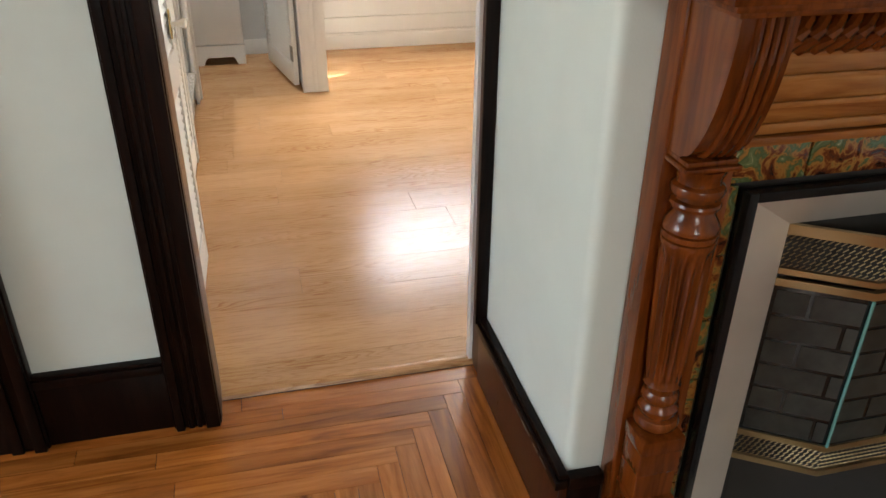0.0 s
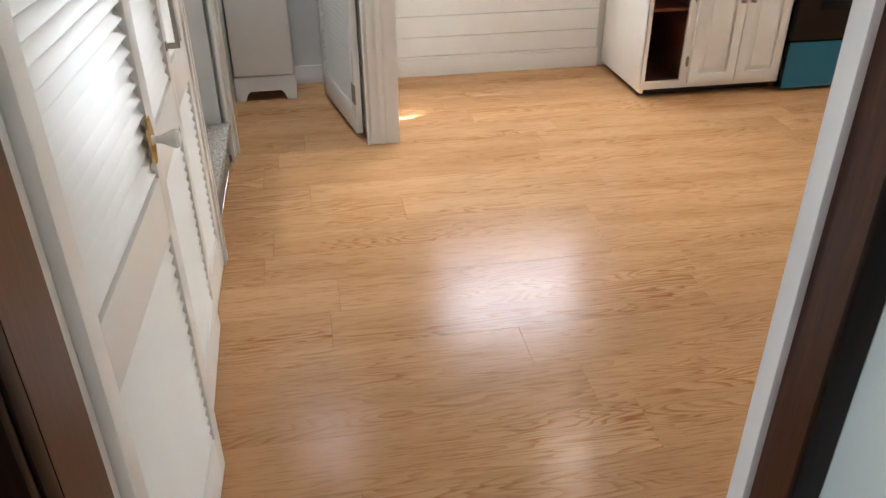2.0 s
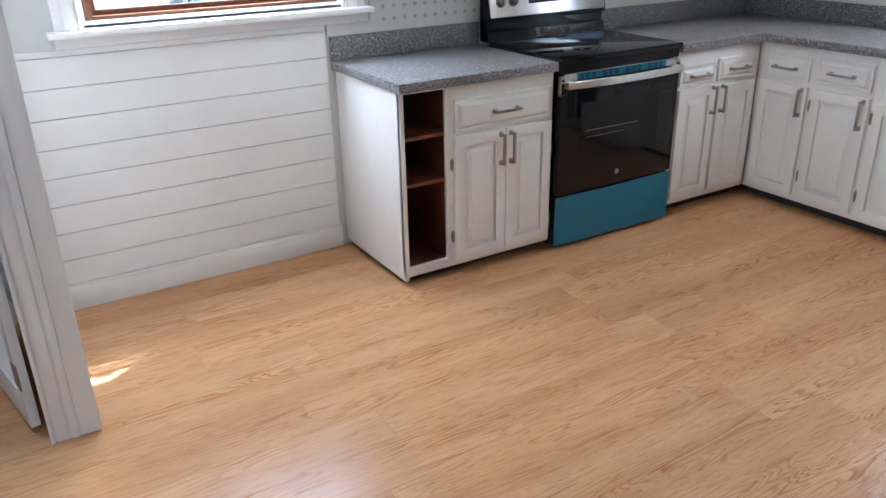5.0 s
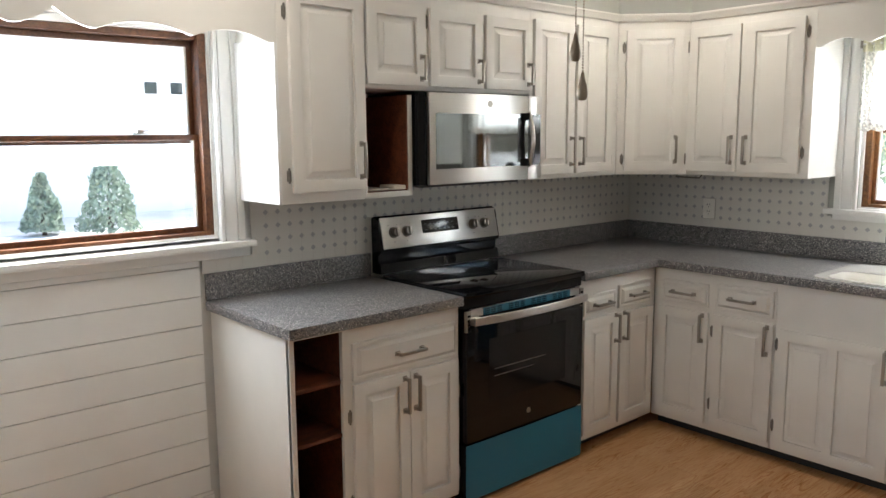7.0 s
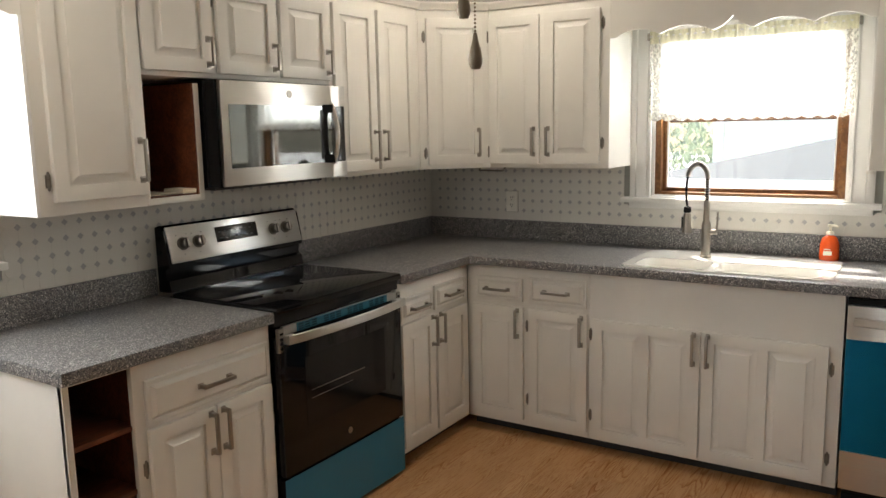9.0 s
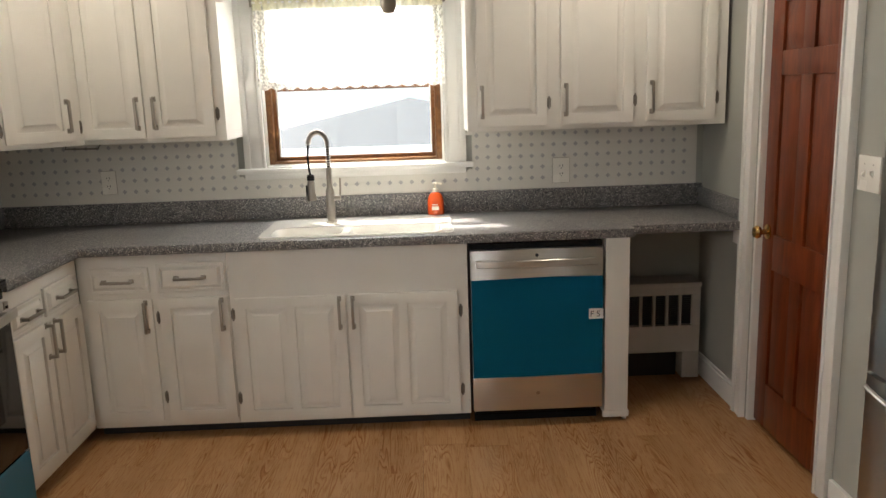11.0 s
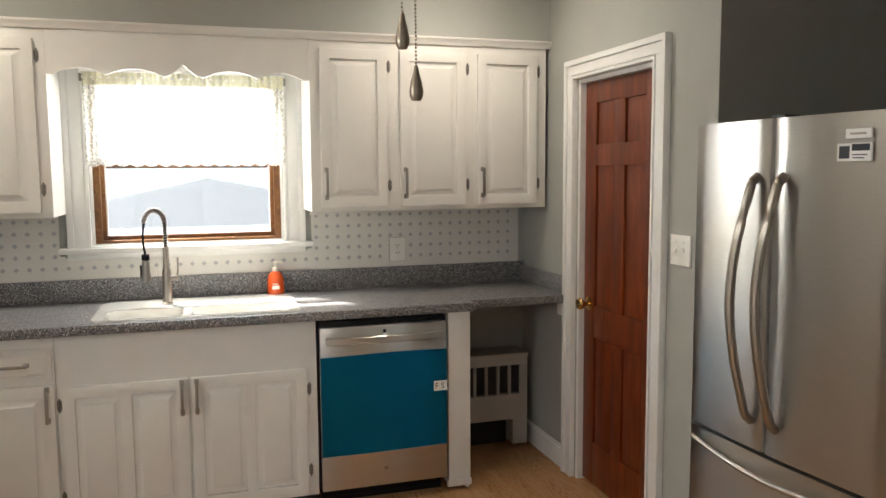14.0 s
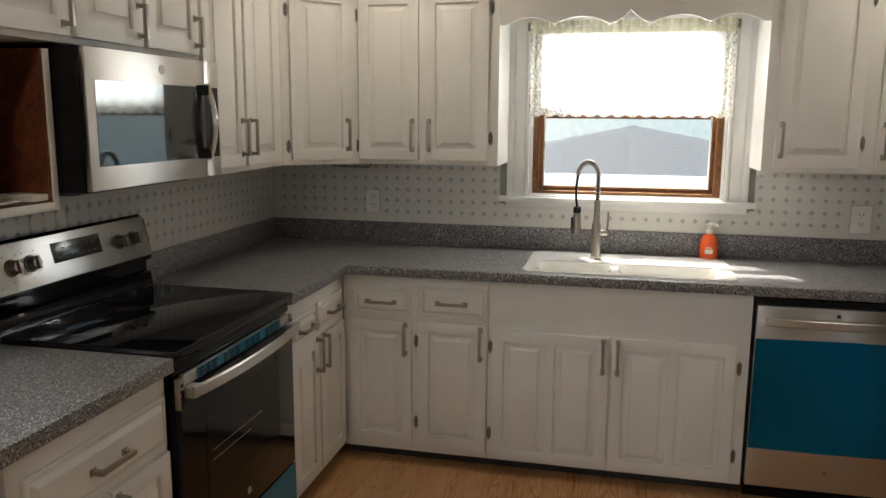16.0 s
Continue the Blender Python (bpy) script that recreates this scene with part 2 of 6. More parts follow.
WHITE = plain("white cabinet paint", (0.78, 0.76, 0.71), 0.42, vary=0.025, relief=0.2, fine=90)
TRIM = plain("white trim paint", (0.80, 0.79, 0.76), 0.38, vary=0.02, relief=0.12)
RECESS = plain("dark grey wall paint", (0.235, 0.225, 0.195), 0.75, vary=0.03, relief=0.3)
GREY = plain("grey wall paint", (0.385, 0.388, 0.352), 0.75, vary=0.03, relief=0.3)
PALE = plain("pale grey wall paint", (0.60, 0.60, 0.58), 0.75, vary=0.03, relief=0.3)
MINT = plain("pale green wall paint", (0.60, 0.65, 0.60), 0.7, vary=0.03, relief=0.3)
CEIL = plain("white ceiling paint", (0.80, 0.80, 0.78), 0.85, vary=0.02, relief=0.4, fine=70)
BOARD = plain("white shiplap paint", (0.80, 0.80, 0.78), 0.45, vary=0.025, relief=0.15)
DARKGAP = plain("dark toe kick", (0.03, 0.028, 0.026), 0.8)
LAM = laminate("laminate oak floor")
OLDFLOOR = wood("old orange oak floor", (0.13, 0.032, 0.005), (0.29, 0.085, 0.014), (0.43, 0.15, 0.032), (16, 1.4, 16), 0.24, fleck=0.22, relief=0.1, tone=0.2, coat=0.2, cut=0.36)
OLDFLOORX = wood("old orange oak floor across", (0.13, 0.032, 0.005), (0.29, 0.085, 0.014), (0.43, 0.15, 0.032), (1.4, 16, 16), 0.24, fleck=0.22, relief=0.1, tone=0.2, coat=0.2, cut=0.36)
DARKWOOD = wood("dark varnished trim", (0.002, 0.0012, 0.001), (0.005, 0.002, 0.0014), (0.013, 0.0045, 0.0025), (40, 40, 3), 0.36, fleck=0.3, relief=0.3, tone=0.1)
REDTRIM = wood("red brown varnished trim", (0.02, 0.006, 0.003), (0.042, 0.012, 0.006), (0.075, 0.022, 0.01), (40, 40, 3), 0.28, fleck=0.3, tone=0.1)
WORN = plain("worn varnish", (0.10, 0.07, 0.045), 0.5, vary=0.8, scale=40)
MANTEL = wood("polished cherry mantel", (0.07, 0.014, 0.002), (0.135, 0.029, 0.004), (0.19, 0.046, 0.007), (12, 12, 1.3), 0.2, fleck=0.3, tone=0.04, coat=0.12)
MANTELY = wood("polished oak mantel board", (0.20, 0.055, 0.010), (0.34, 0.12, 0.025), (0.48, 0.20, 0.05), (14, 1.6, 18), 0.22, fleck=0.15, tone=0.04, coat=0.3)
DOORWOOD = wood("reddish brown stained door", (0.105, 0.018, 0.004), (0.155, 0.029, 0.007), (0.22, 0.047, 0.012), (12, 12, 1.4), 0.36, fleck=0.25, tone=0.03, coat=0.2)
CABWOOD = wood("dark red cabinet wood", (0.09, 0.025, 0.012), (0.15, 0.045, 0.02), (0.21, 0.07, 0.03), (3, 24, 24), 0.4, fleck=0.4, tone=0.05)
SASH = wood("brown window frame", (0.07, 0.025, 0.01), (0.13, 0.05, 0.02), (0.20, 0.085, 0.035), (24, 24, 24), 0.4, fleck=0.3)
SASHN = wood("golden oak window frame", (0.12, 0.048, 0.014), (0.19, 0.08, 0.024), (0.26, 0.12, 0.038), (24, 24, 24), 0.4, fleck=0.3)
SPECK = speckled("grey speckled laminate")
TILE = plain("off-white glazed tile", (0.70, 0.68, 0.63), 0.3, vary=0.03, relief=0.2, fine=60)
DOT = plain("grey tile dot", (0.43, 0.43, 0.435), 0.3, vary=0.05)
GROUT = plain("pale grout", (0.69, 0.67, 0.62), 0.5, vary=0.03)
STEELX = brushed("brushed steel", (0.60, 0.58, 0.55), 0, 0.28)
STEELY = brushed("brushed steel front", (0.66, 0.65, 0.63), 0, 0.34)
STEELZ = brushed("brushed steel door", (0.47, 0.465, 0.45), 0, 0.3)
NICKEL = plain("satin nickel", (0.38, 0.35, 0.31), 0.34, metal=1.0, vary=0.05)
KNOBDARK = plain("dark steel", (0.20, 0.175, 0.15), 0.3, metal=1.0, vary=0.05)
HOUSEWHITE = plain("white house paint", (0.90, 0.87, 0.80), 0.6, vary=0.03)
HANDLE = plain("satin steel handle", (0.36, 0.32, 0.27), 0.36, metal=1.0, vary=0.05)
PEWTER = plain("antique pewter", (0.26, 0.24, 0.21), 0.4, metal=1.0, vary=0.15, scale=60)
BRASS = plain("polished brass", (0.70, 0.48, 0.18), 0.18, metal=1.0, vary=0.06)
BRONZE = plain("dark bronze", (0.28, 0.235, 0.18), 0.35, metal=1.0, vary=0.1)
ABRASS = plain("antique brass", (0.40, 0.30, 0.16), 0.35, metal=1.0, vary=0.1)
BLACK = plain("black enamel", (0.012, 0.012, 0.013), 0.22, vary=0.1, relief=0.05)
BLACKGLASS = plain("black ceramic glass", (0.005, 0.005, 0.006), 0.05, vary=0.05, relief=0.0)
SMOKE = plain("smoked window glass", (0.13, 0.138, 0.138), 0.04, vary=0.03, relief=0.0, metal=1.0)
OVENGLASS = plain("dark oven window glass", (0.010, 0.009, 0.009), 0.10, vary=0.05, relief=0.0)
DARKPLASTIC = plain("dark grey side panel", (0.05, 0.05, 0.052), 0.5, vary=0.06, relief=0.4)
FILM = plain("blue protective film", (0.014, 0.14, 0.22), 0.4, vary=0.03, scale=4, relief=0.1, fine=14)
FILM2 = brushed("teal protective film", (0.002, 0.17, 0.37), 0, 0.26, 0.85)
CREAM = plain("cream enamel", (0.85, 0.84, 0.79), 0.18, vary=0.02, relief=0.0, coat=0.4)
ORANGE = plain("orange soap", (0.75, 0.10, 0.02), 0.15, vary=0.05, relief=0.0)
PUMP = plain("cream plastic", (0.80, 0.74, 0.62), 0.4, vary=0.02)
IVORY = plain("ivory switch plate", (0.86, 0.84, 0.78), 0.25, vary=0.02, relief=0)
COVER = plain("beige radiator enamel", (0.42, 0.39, 0.35), 0.5, vary=0.05)
CARPET = carpet_mat()
GLASS = glass_mat()
CLOTH = curtain_mat("sheer curtain cloth", 0.72, 900.0)
LACE = curtain_mat("lace edging", 0.55, 85.0, 0.22)
HEADING = curtain_mat("cream gathered lace", 0.9, 85.0, 0.10, (0.72, 0.69, 0.5, 1))
MARBLE = marbled("marbled fireplace tile")
for m in (DARKWOOD, BLACK, REDTRIM, BLACKGLASS, OVENGLASS):
    m.node_tree.nodes["Principled BSDF"].inputs["Specular IOR Level"].default_value = 0.28
INK2 = plain("dim display print", (0.06, 0.065, 0.07), 0.5)
INK = plain("dark print", (0.02, 0.02, 0.03), 0.5)
PAPER = plain("white label", (0.8, 0.8, 0.78), 0.5)
SCREEN = plain("dark display", (0.01, 0.01, 0.011), 0.12)
LAMPGLASS = lamp_mat("lamp lens", (1.0, 0.92, 0.8), 5.0)
SOOTSHADE = plain("soot and interior shade black", (0.02, 0.018, 0.016), 0.8)
SIDING = plain("pale green siding", (0.88, 0.88, 0.74), 0.6)
SHINGLE = plain("grey roof shingle", (0.055, 0.068, 0.075), 0.85, vary=0.2, scale=8)
CONC = plain("pale concrete", (0.62, 0.61, 0.57), 0.85, vary=0.12, scale=1)
LEAF = plain("evergreen foliage", (0.26, 0.32, 0.24), 0.7, vary=0.4, scale=8)
BARK = plain("bark", (0.08, 0.06, 0.045), 0.9)


for m, level in ((LAM, 0.14), (MANTEL, 0.35), (DARKWOOD, 0.14), (REDTRIM, 0.35), (BLACKGLASS, 0.4), (BLACK, 0.2), (OLDFLOOR, 0.4), (OLDFLOORX, 0.4), (DOORWOOD, 0.35)):
    m.node_tree.nodes["Principled BSDF"].inputs["Specular IOR Level"].default_value = level


# ---- building helpers ----
def box(bm, x0, x1, y0, y1, z0, z1, bev=0.0):
    r = bmesh.ops.create_cube(bm, size=1, matrix=Matrix.Translation(((x0 + x1) / 2, (y0 + y1) / 2, (z0 + z1) / 2)) @ Matrix.Diagonal((abs(x1 - x0), abs(y1 - y0), abs(z1 - z0), 1)))
    if bev:
        es = list({e for v in r["verts"] for e in v.link_edges})
        bmesh.ops.bevel(bm, geom=es, offset=bev, segments=2, profile=0.6, affect="EDGES")
    return bm


def boxes(*rows, bev=0.0):
    bm = bmesh.new()
    for r in rows:
        box(bm, *r, bev=bev)
    return bm


def rod(bm, a, b, r, r2=None, seg=12):
    a, b = Vector(a), Vector(b)
    d = b - a
    m = Matrix.Translation((a + b) / 2) @ d.to_track_quat("Z", "Y").to_matrix().to_4x4()
    bmesh.ops.create_cone(bm, cap_ends=True, segments=seg, radius1=r, radius2=r if r2 is None else r2, depth=d.length, matrix=m)
    return bm


def lathe(profile, centre=(0, 0, 0), seg=24, axis="Z", flute=0, depth=0.0, zone=(0, 0)):
    """A turned piece from (radius, height) pairs; flute: grooves round it between the heights in zone."""
    bm = bmesh.new()
    rings = []
    for r, h in profile:
        ring = []
        for k in range(seg):
            a = 2 * math.pi * k / seg
            rr = r - (depth * (0.5 + 0.5 * math.cos(flute * a)) if flute and zone[0] <= h <= zone[1] else 0)
            p = Vector((rr * math.cos(a), rr * math.sin(a), h))
            if axis == "Y":
                p = Vector((p.x, p.z, p.y))
            if axis == "X":
                p = Vector((p.z, p.x, p.y))
            ring.append(bm.verts.new(p + Vector(centre)))
        rings.append(ring)
    for a, b in zip(rings, rings[1:]):
        for k in range(seg):
            bm.faces.new((a[k], a[(k + 1) % seg], b[(k + 1) % seg], b[k]))
    bm.faces.new(list(reversed(rings[0])))
    bm.faces.new(rings[-1])
    bmesh.ops.recalc_face_normals(bm, faces=bm.faces)
    return bm


def tube(points, r, seg=8, caps=True):
    """A round tube through points."""
    bm = bmesh.new()
    pts = [Vector(p) for p in points]
    rings = []
    up = Vector((0.13, 0.21, 0.97)).normalized()
    for i, p in enumerate(pts):
        d = (pts[min(i + 1, len(pts) - 1)] - pts[max(i - 1, 0)]).normalized()
        s = d.cross(up)
        if s.length < 0.05:
            s = d.cross(Vector((1, 0, 0)))
        s.normalize()
        u = s.cross(d)
        rings.append([bm.verts.new(p + r * (math.cos(2 * math.pi * k / seg) * s + math.sin(2 * math.pi * k / seg) * u)) for k in range(seg)])
    for a, b in zip(rings, rings[1:]):
        for k in range(seg):
            bm.faces.new((a[k], a[(k + 1) % seg], b[(k + 1) % seg], b[k]))
    if caps:
        bm.faces.new(rings[0])
        bm.faces.new(rings[-1])
    bmesh.ops.recalc_face_normals(bm, faces=bm.faces)
    return bm


def prism(outline, plane, a, b):
    """A flat outline pulled from a to b along an axis. plane 'xz': along y; 'yz': along x; 'xy': along z."""
    bm = bmesh.new()
    put = {"xz": lambda p, d: (p[0], d, p[1]), "yz": lambda p, d: (d, p[0], p[1]), "xy": lambda p, d: (p[0], p[1], d)}[plane]
    lo = [bm.verts.new(put(p, a)) for p in outline]
    hi = [bm.verts.new(put(p, b)) for p in outline]
    n = len(outline)
    bm.faces.new(lo)
    bm.faces.new(hi)
    for k in range(n):
        bm.faces.new((lo[k], lo[(k + 1) % n], hi[(k + 1) % n], hi[k]))
    bmesh.ops.recalc_face_normals(bm, faces=bm.faces)
    return bm


def smooth(me, angle=35):
    me.shade_smooth()
    me.set_sharp_from_angle(angle=radians(angle))


def mesh_of(name, bm, material, soft=True):
    me = bpy.data.meshes.new(name)
    bm.to_mesh(me)
    bm.free()
    me.materials.append(material)
    if soft:
        smooth(me)
    return me


def part(name, bm, material, parent, label="", kind="", soft=True):
    ob = new(name, mesh_of(name, bm, material, soft))
    ob.parent = parent
    return tagged(ob, label, kind=kind)


def thing(name, label, category, m=None, group="", bm=None, material=None):
    ob = new(name, mesh_of(name, bm, material) if bm is not None else None)
    if m is not None:
        ob.matrix_basis = m
    return tagged(ob, label, category, group)


def built(name, bm, material, soft=True):
    """A piece of the setting."""
    return tagged(new(name, mesh_of(name, bm, material, soft)), kind="structure")


# ---- walls, floors, ceiling ----
H = 2.485
WX = 3.56       # east wall of the kitchen
built("floor", boxes((-0.15, 3.72, -4.86, 0.0, -0.12, -0.012)), DARKGAP)
built("floor_front_room", boxes((3.72, 9.2, -8.0, -3.9, -0.12, -0.012)), DARKGAP)
built("ceiling", boxes((-0.2, 9.2, -8.0, 0.2, H, H + 0.15)), CEIL)

NW0, NW1, NZ0, NZ1 = 1.35, 2.245, 1.158, 1.97
built("wall_north", boxes((-0.15, NW0, 0, 0.16, -0.1, H), (NW1, 4.5, 0, 0.16, -0.1, H), (NW0, NW1, 0, 0.16, -0.1, NZ0), (NW0, NW1, 0, 0.16, NZ1, H)), GREY)
WY0, WY1, WZ0, WZ1 = -3.79, -2.72, 1.14, 1.95
built("wall_west", boxes((-0.16, 0, WY1, 0, -0.1, H), (-0.16, 0, -8.0, WY0, -0.1, H), (-0.16, 0, WY0, WY1, -0.1, WZ0), (-0.16, 0, WY0, WY1, WZ1, H)), PALE)
# east side: door wall, recess for the refrigerator, wall beside the passage
DY0, DY1, DZ = -1.32, -0.66, 1.925
built("wall_east", boxes((WX, WX + 0.12, DY1, 0, 0, H), (WX, WX + 0.12, -1.70, DY0, 0, H), (WX, WX + 0.12, DY0, DY1, DZ, H)), GREY)
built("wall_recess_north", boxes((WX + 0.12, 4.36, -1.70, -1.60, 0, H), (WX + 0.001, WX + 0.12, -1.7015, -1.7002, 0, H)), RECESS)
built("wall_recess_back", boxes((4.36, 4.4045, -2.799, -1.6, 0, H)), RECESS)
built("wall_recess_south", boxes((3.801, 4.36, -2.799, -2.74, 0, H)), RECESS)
built("wall_east_south", boxes((3.68, 3.80, -3.95, -2.74, 0, H)), GREY)
built("wall_behind_door", boxes((4.3, 4.4, -1.70, 0.0, 0, H)), GREY)
# chimney breast and front room
built("chimney_breast", prism([(3.80, -3.95), (4.384, -3.95), (4.393, -3.9475), (4.400, -3.942), (4.404, -3.934), (4.405, -3.925), (4.405, -2.8), (3.80, -2.8)], "xy", 0, H), MINT)
built("wall_front_west", boxes((3.706, 3.80, -8.0, -4.72, 0, H), (3.70, 3.80, -4.72, -3.95, 2.05, H)), MINT)
built("wall_front_north", boxes((4.4, 9.2, -1.7, -1.6, 0, H)), MINT)
built("floor_front_room_north", boxes((4.41, 9.2, -3.9, -1.7, -0.12, 0.0)), OLDFLOORX)
built("wall_front_south", boxes((3.8, 4.15, -8.1, -8.0, 0, H), (5.55, 9.2, -8.1, -8.0, 0, H), (4.15, 5.55, -8.1, -8.0, 0, 0.7), (4.15, 5.55, -8.1, -8.0, 2.3, H)), MINT)
built("wall_front_east", boxes((9.0, 9.1, -8.0, -1.7, 0, H)), MINT)
# south side: partition, closet, stairs
built("wall_partition", boxes((0, 0.92, -4.237, -4.10, 0, H)), TRIM)
built("wall_closet_header", boxes((1.93, 3.70, -4.95, -4.83, 2.03, H), (3.465, 3.70, -4.95, -4.79, 0, 2.03), (3.70, 3.705, -4.95, -4.72, 0, 2.03)), TRIM)
built("wall_closet_back", boxes((1.88, 3.70, -5.6, -5.5, 0, H), (1.86, 1.93, -5.6, -4.85, 0, H)), PALE)
built("wall_stairs_west", boxes((0.94, 1.04, -7.2, -4.87, 0, H)), PALE)
built("wall_stairs_header", boxes((1.04, 1.93, -4.93, -4.85, 2.03, H)), TRIM)
built("wall_stairs_back", boxes((0.94, 2.0, -7.3, -7.2, 0, H), (1.88, 1.98, -7.2, -5.6, 0, H)), PALE)
built("wall_nook_south", boxes((0, 0.94, -4.99, -4.88, 0, H)), PALE)
built("wall_nook_header", boxes((0.86, 0.94, -4.88, -4.238, 2.03, H)), TRIM)
built("soffit", prism([(0, 0), (0, -4.10), (0.33, -4.10), (0.33, -0.595), (0.595, -0.33), (WX, -0.33), (WX, 0)], "xy", 2.135, H), GREY)

# skirting and casings
built("baseboard_west", boxes((0, 0.016, -4.099, -2.80, 0, 0.098), (0, 0.010, -4.099, -2.80, 0.098, 0.112), bev=0.002), TRIM)
built("baseboard_nook", boxes((0, 0.014, -4.88, -4.238, 0, 0.10), bev=0.002), TRIM)
built("baseboard_east", boxes((WX - 0.016, WX, -0.555, 0, 0, 0.10), (WX - 0.010, WX, -0.555, 0, 0.10, 0.115), bev=0.002), TRIM)
built("baseboard_east_2", boxes((WX - 0.016, WX, -1.70, -1.415, 0, 0.10), bev=0.002), TRIM)


def casing(name, axis, face, way, a0, a1, z1, width, material, foot=0.0, thick=0.022):
    """A moulded casing round an opening from a0 to a1 on the plane face of an axis ('x': runs along y). way: +1 or -1, into the room."""
    bm = bmesh.new()
    steps = ((0.0, 0.28, 1.0), (0.28, 0.36, 0.62), (0.36, 0.80, 0.78), (0.80, 0.86, 0.5), (0.86, 1.0, 0.92))

    def slab(u0, u1, v0, v1, t):
        lo, hi = sorted((face, face + way * thick * t))
        if axis == "x":
            box(bm, lo, hi, u0, u1, v0, v1, bev=0.0015)
        else:
            box(bm, u0, u1, lo, hi, v0, v1, bev=0.0015)
    for s0, s1, t in steps:
        i0, i1 = width * (1 - s1), width * (1 - s0)
        slab(a0 - i1, a0 - i0, foot, z1 + i0, t)
        slab(a1 + i0, a1 + i1, foot, z1 + i0, t)
        slab(a0 - i1, a1 + i1, z1 + i0, z1 + i1, t)
    return built(name, bm, material)


casing("door_casing_east", "x", WX, -1, DY0 - 0.005, DY1 + 0.015, DZ + 0.005, 0.088, TRIM, thick=0.03)
built("door_jamb_east", boxes((WX, WX + 0.12, DY0, DY0 + 0.018, 0, DZ), (WX, WX + 0.12, DY1 - 0.018, DY1, 0, DZ), (WX, WX + 0.12, DY0 + 0.018, DY1 - 0.018, DZ - 0.018, DZ)), TRIM)
casing("casing_nook", "x", 0.94, 1, -4.82, -4.237, 2.03, 0.085, TRIM, thick=0.02)
built("partition_end", boxes((0.92, 0.94, -4.237, -4.088, 0, 2.12), (0.94, 0.957, -4.151, -4.088, 0, 2.12), bev=0.002), TRIM)
casing("casing_stairs", "y", -4.85, 1, 1.04, 1.86, 2.03, 0.07, TRIM, thick=0.018)
casing("casing_closet", "y", -4.83, 1, 1.93, 3.47, 2.03, 0.06, TRIM, thick=0.014)
# passage to the front room
built("passage_jamb", boxes((3.70, 3.80, -4.72, -4.705, 0, 2.05), (3.72, 3.80, -3.965, -3.952, 0, 2.05), (3.70, 3.80, -4.705, -3.965, 2.035, 2.05)), REDTRIM)
built("passage_casing_kitchen", boxes((3.69, 3.72, -3.975, -3.955, 0, 2.1), (3.69, 3.70, -4.79, -4.72, 0, 2.1), bev=0.002), TRIM)
pcl = tagged(new("passage_casing_left"), kind="structure")
part("casing_board", boxes((3.80, 3.828, -4.828, -4.705, 0, 2.14), bev=0.003), DARKWOOD, pcl)
for x1, y0, y1 in ((3.842, -4.822, -4.80), (3.836, -4.79, -4.775), (3.836, -4.768, -4.755), (3.844, -4.745, -4.708)):
    part("casing_bead", boxes((3.828, x1, y0, y1, 0, 2.14), bev=0.004), DARKWOOD, pcl)
built("passage_casing_right", boxes((3.80, 3.81, -3.985, -3.951, 0.2, 2.14), bev=0.002), DARKWOOD)
built("passage_casing_head", boxes((3.80, 3.828, -4.705, -3.985, 2.04, 2.17), bev=0.003), DARKWOOD)
built("threshold_strip", prism([(3.69, 0.0), (3.735, 0.0), (3.73, 0.009), (3.715, 0.013), (3.70, 0.011)], "xz", -4.705, -3.965), LAM)
built("baseboard_front_west", boxes((3.80, 3.818, -5.14, -4.829, 0, 0.19), (3.80, 3.83, -5.14, -4.829, 0.19, 0.215), (3.80, 3.824, -5.14, -4.829, 0.215, 0.225), bev=0.003), DARKWOOD)
built("casing_front_west", boxes((3.80, 3.828, -5.30, -5.14, 0, 2.14), (3.828, 3.842, -5.175, -5.145, 0, 2.14), (3.828, 3.838, -5.23, -5.20, 0, 2.14), bev=0.003), DARKWOOD)
bb = boxes((3.80, 4.425, -3.972, -3.951, 0, 0.175), bev=0.003)
built("baseboard_chimney", bb, REDTRIM)
built("baseboard_cap", boxes((3.80, 4.43, -3.982, -3.951, 0.177, 0.203), (3.80, 4.425, -3.973, -3.951, 0.203, 0.218), bev=0.004), DARKWOOD)
built("baseboard_cap_wear", boxes(*[(3.86 + k * 0.043, 3.86 + k * 0.043 + 0.018 + 0.012 * (k % 3), -3.9835, -3.980, 0.184 + 0.004 * (k % 2), 0.192) for k in range(12)]), WORN)
built("baseboard_chimney_front", boxes((4.4065, 4.427, -3.950, -3.872, 0, 0.175), (4.4065, 4.434, -3.950, -3.872, 0.177, 0.21), bev=0.003), DARKWOOD)


# ---- fittings for cabinets ----
def handle_mesh(bm, x, y, z, length, upright):
    """A square bar pull standing 28 mm off the face y."""
    h = length / 2
    if upright:
        box(bm, x - 0.006, x + 0.006, y - 0.034, y - 0.024, z - h, z + h, bev=0.0015)
        for s in (-1, 1):
            box(bm, x - 0.006, x + 0.006, y - 0.024, y, z + s * (h - 0.006) - 0.006, z + s * (h - 0.006) + 0.006)
            box(bm, x - 0.009, x + 0.009, y - 0.004, y, z + s * (h - 0.006) - 0.011, z + s * (h - 0.006) + 0.011, bev=0.001)
    else:
        box(bm, x - h, x + h, y - 0.034, y - 0.024, z - 0.006, z + 0.006, bev=0.0015)
        for s in (-1, 1):
            box(bm, x + s * (h - 0.006) - 0.006, x + s * (h - 0.006) + 0.006, y - 0.024, y, z - 0.006, z + 0.006)
            box(bm, x + s * (h - 0.006) - 0.011, x + s * (h - 0.006) + 0.011, y - 0.004, y, z - 0.009, z + 0.009, bev=0.001)
    return bm


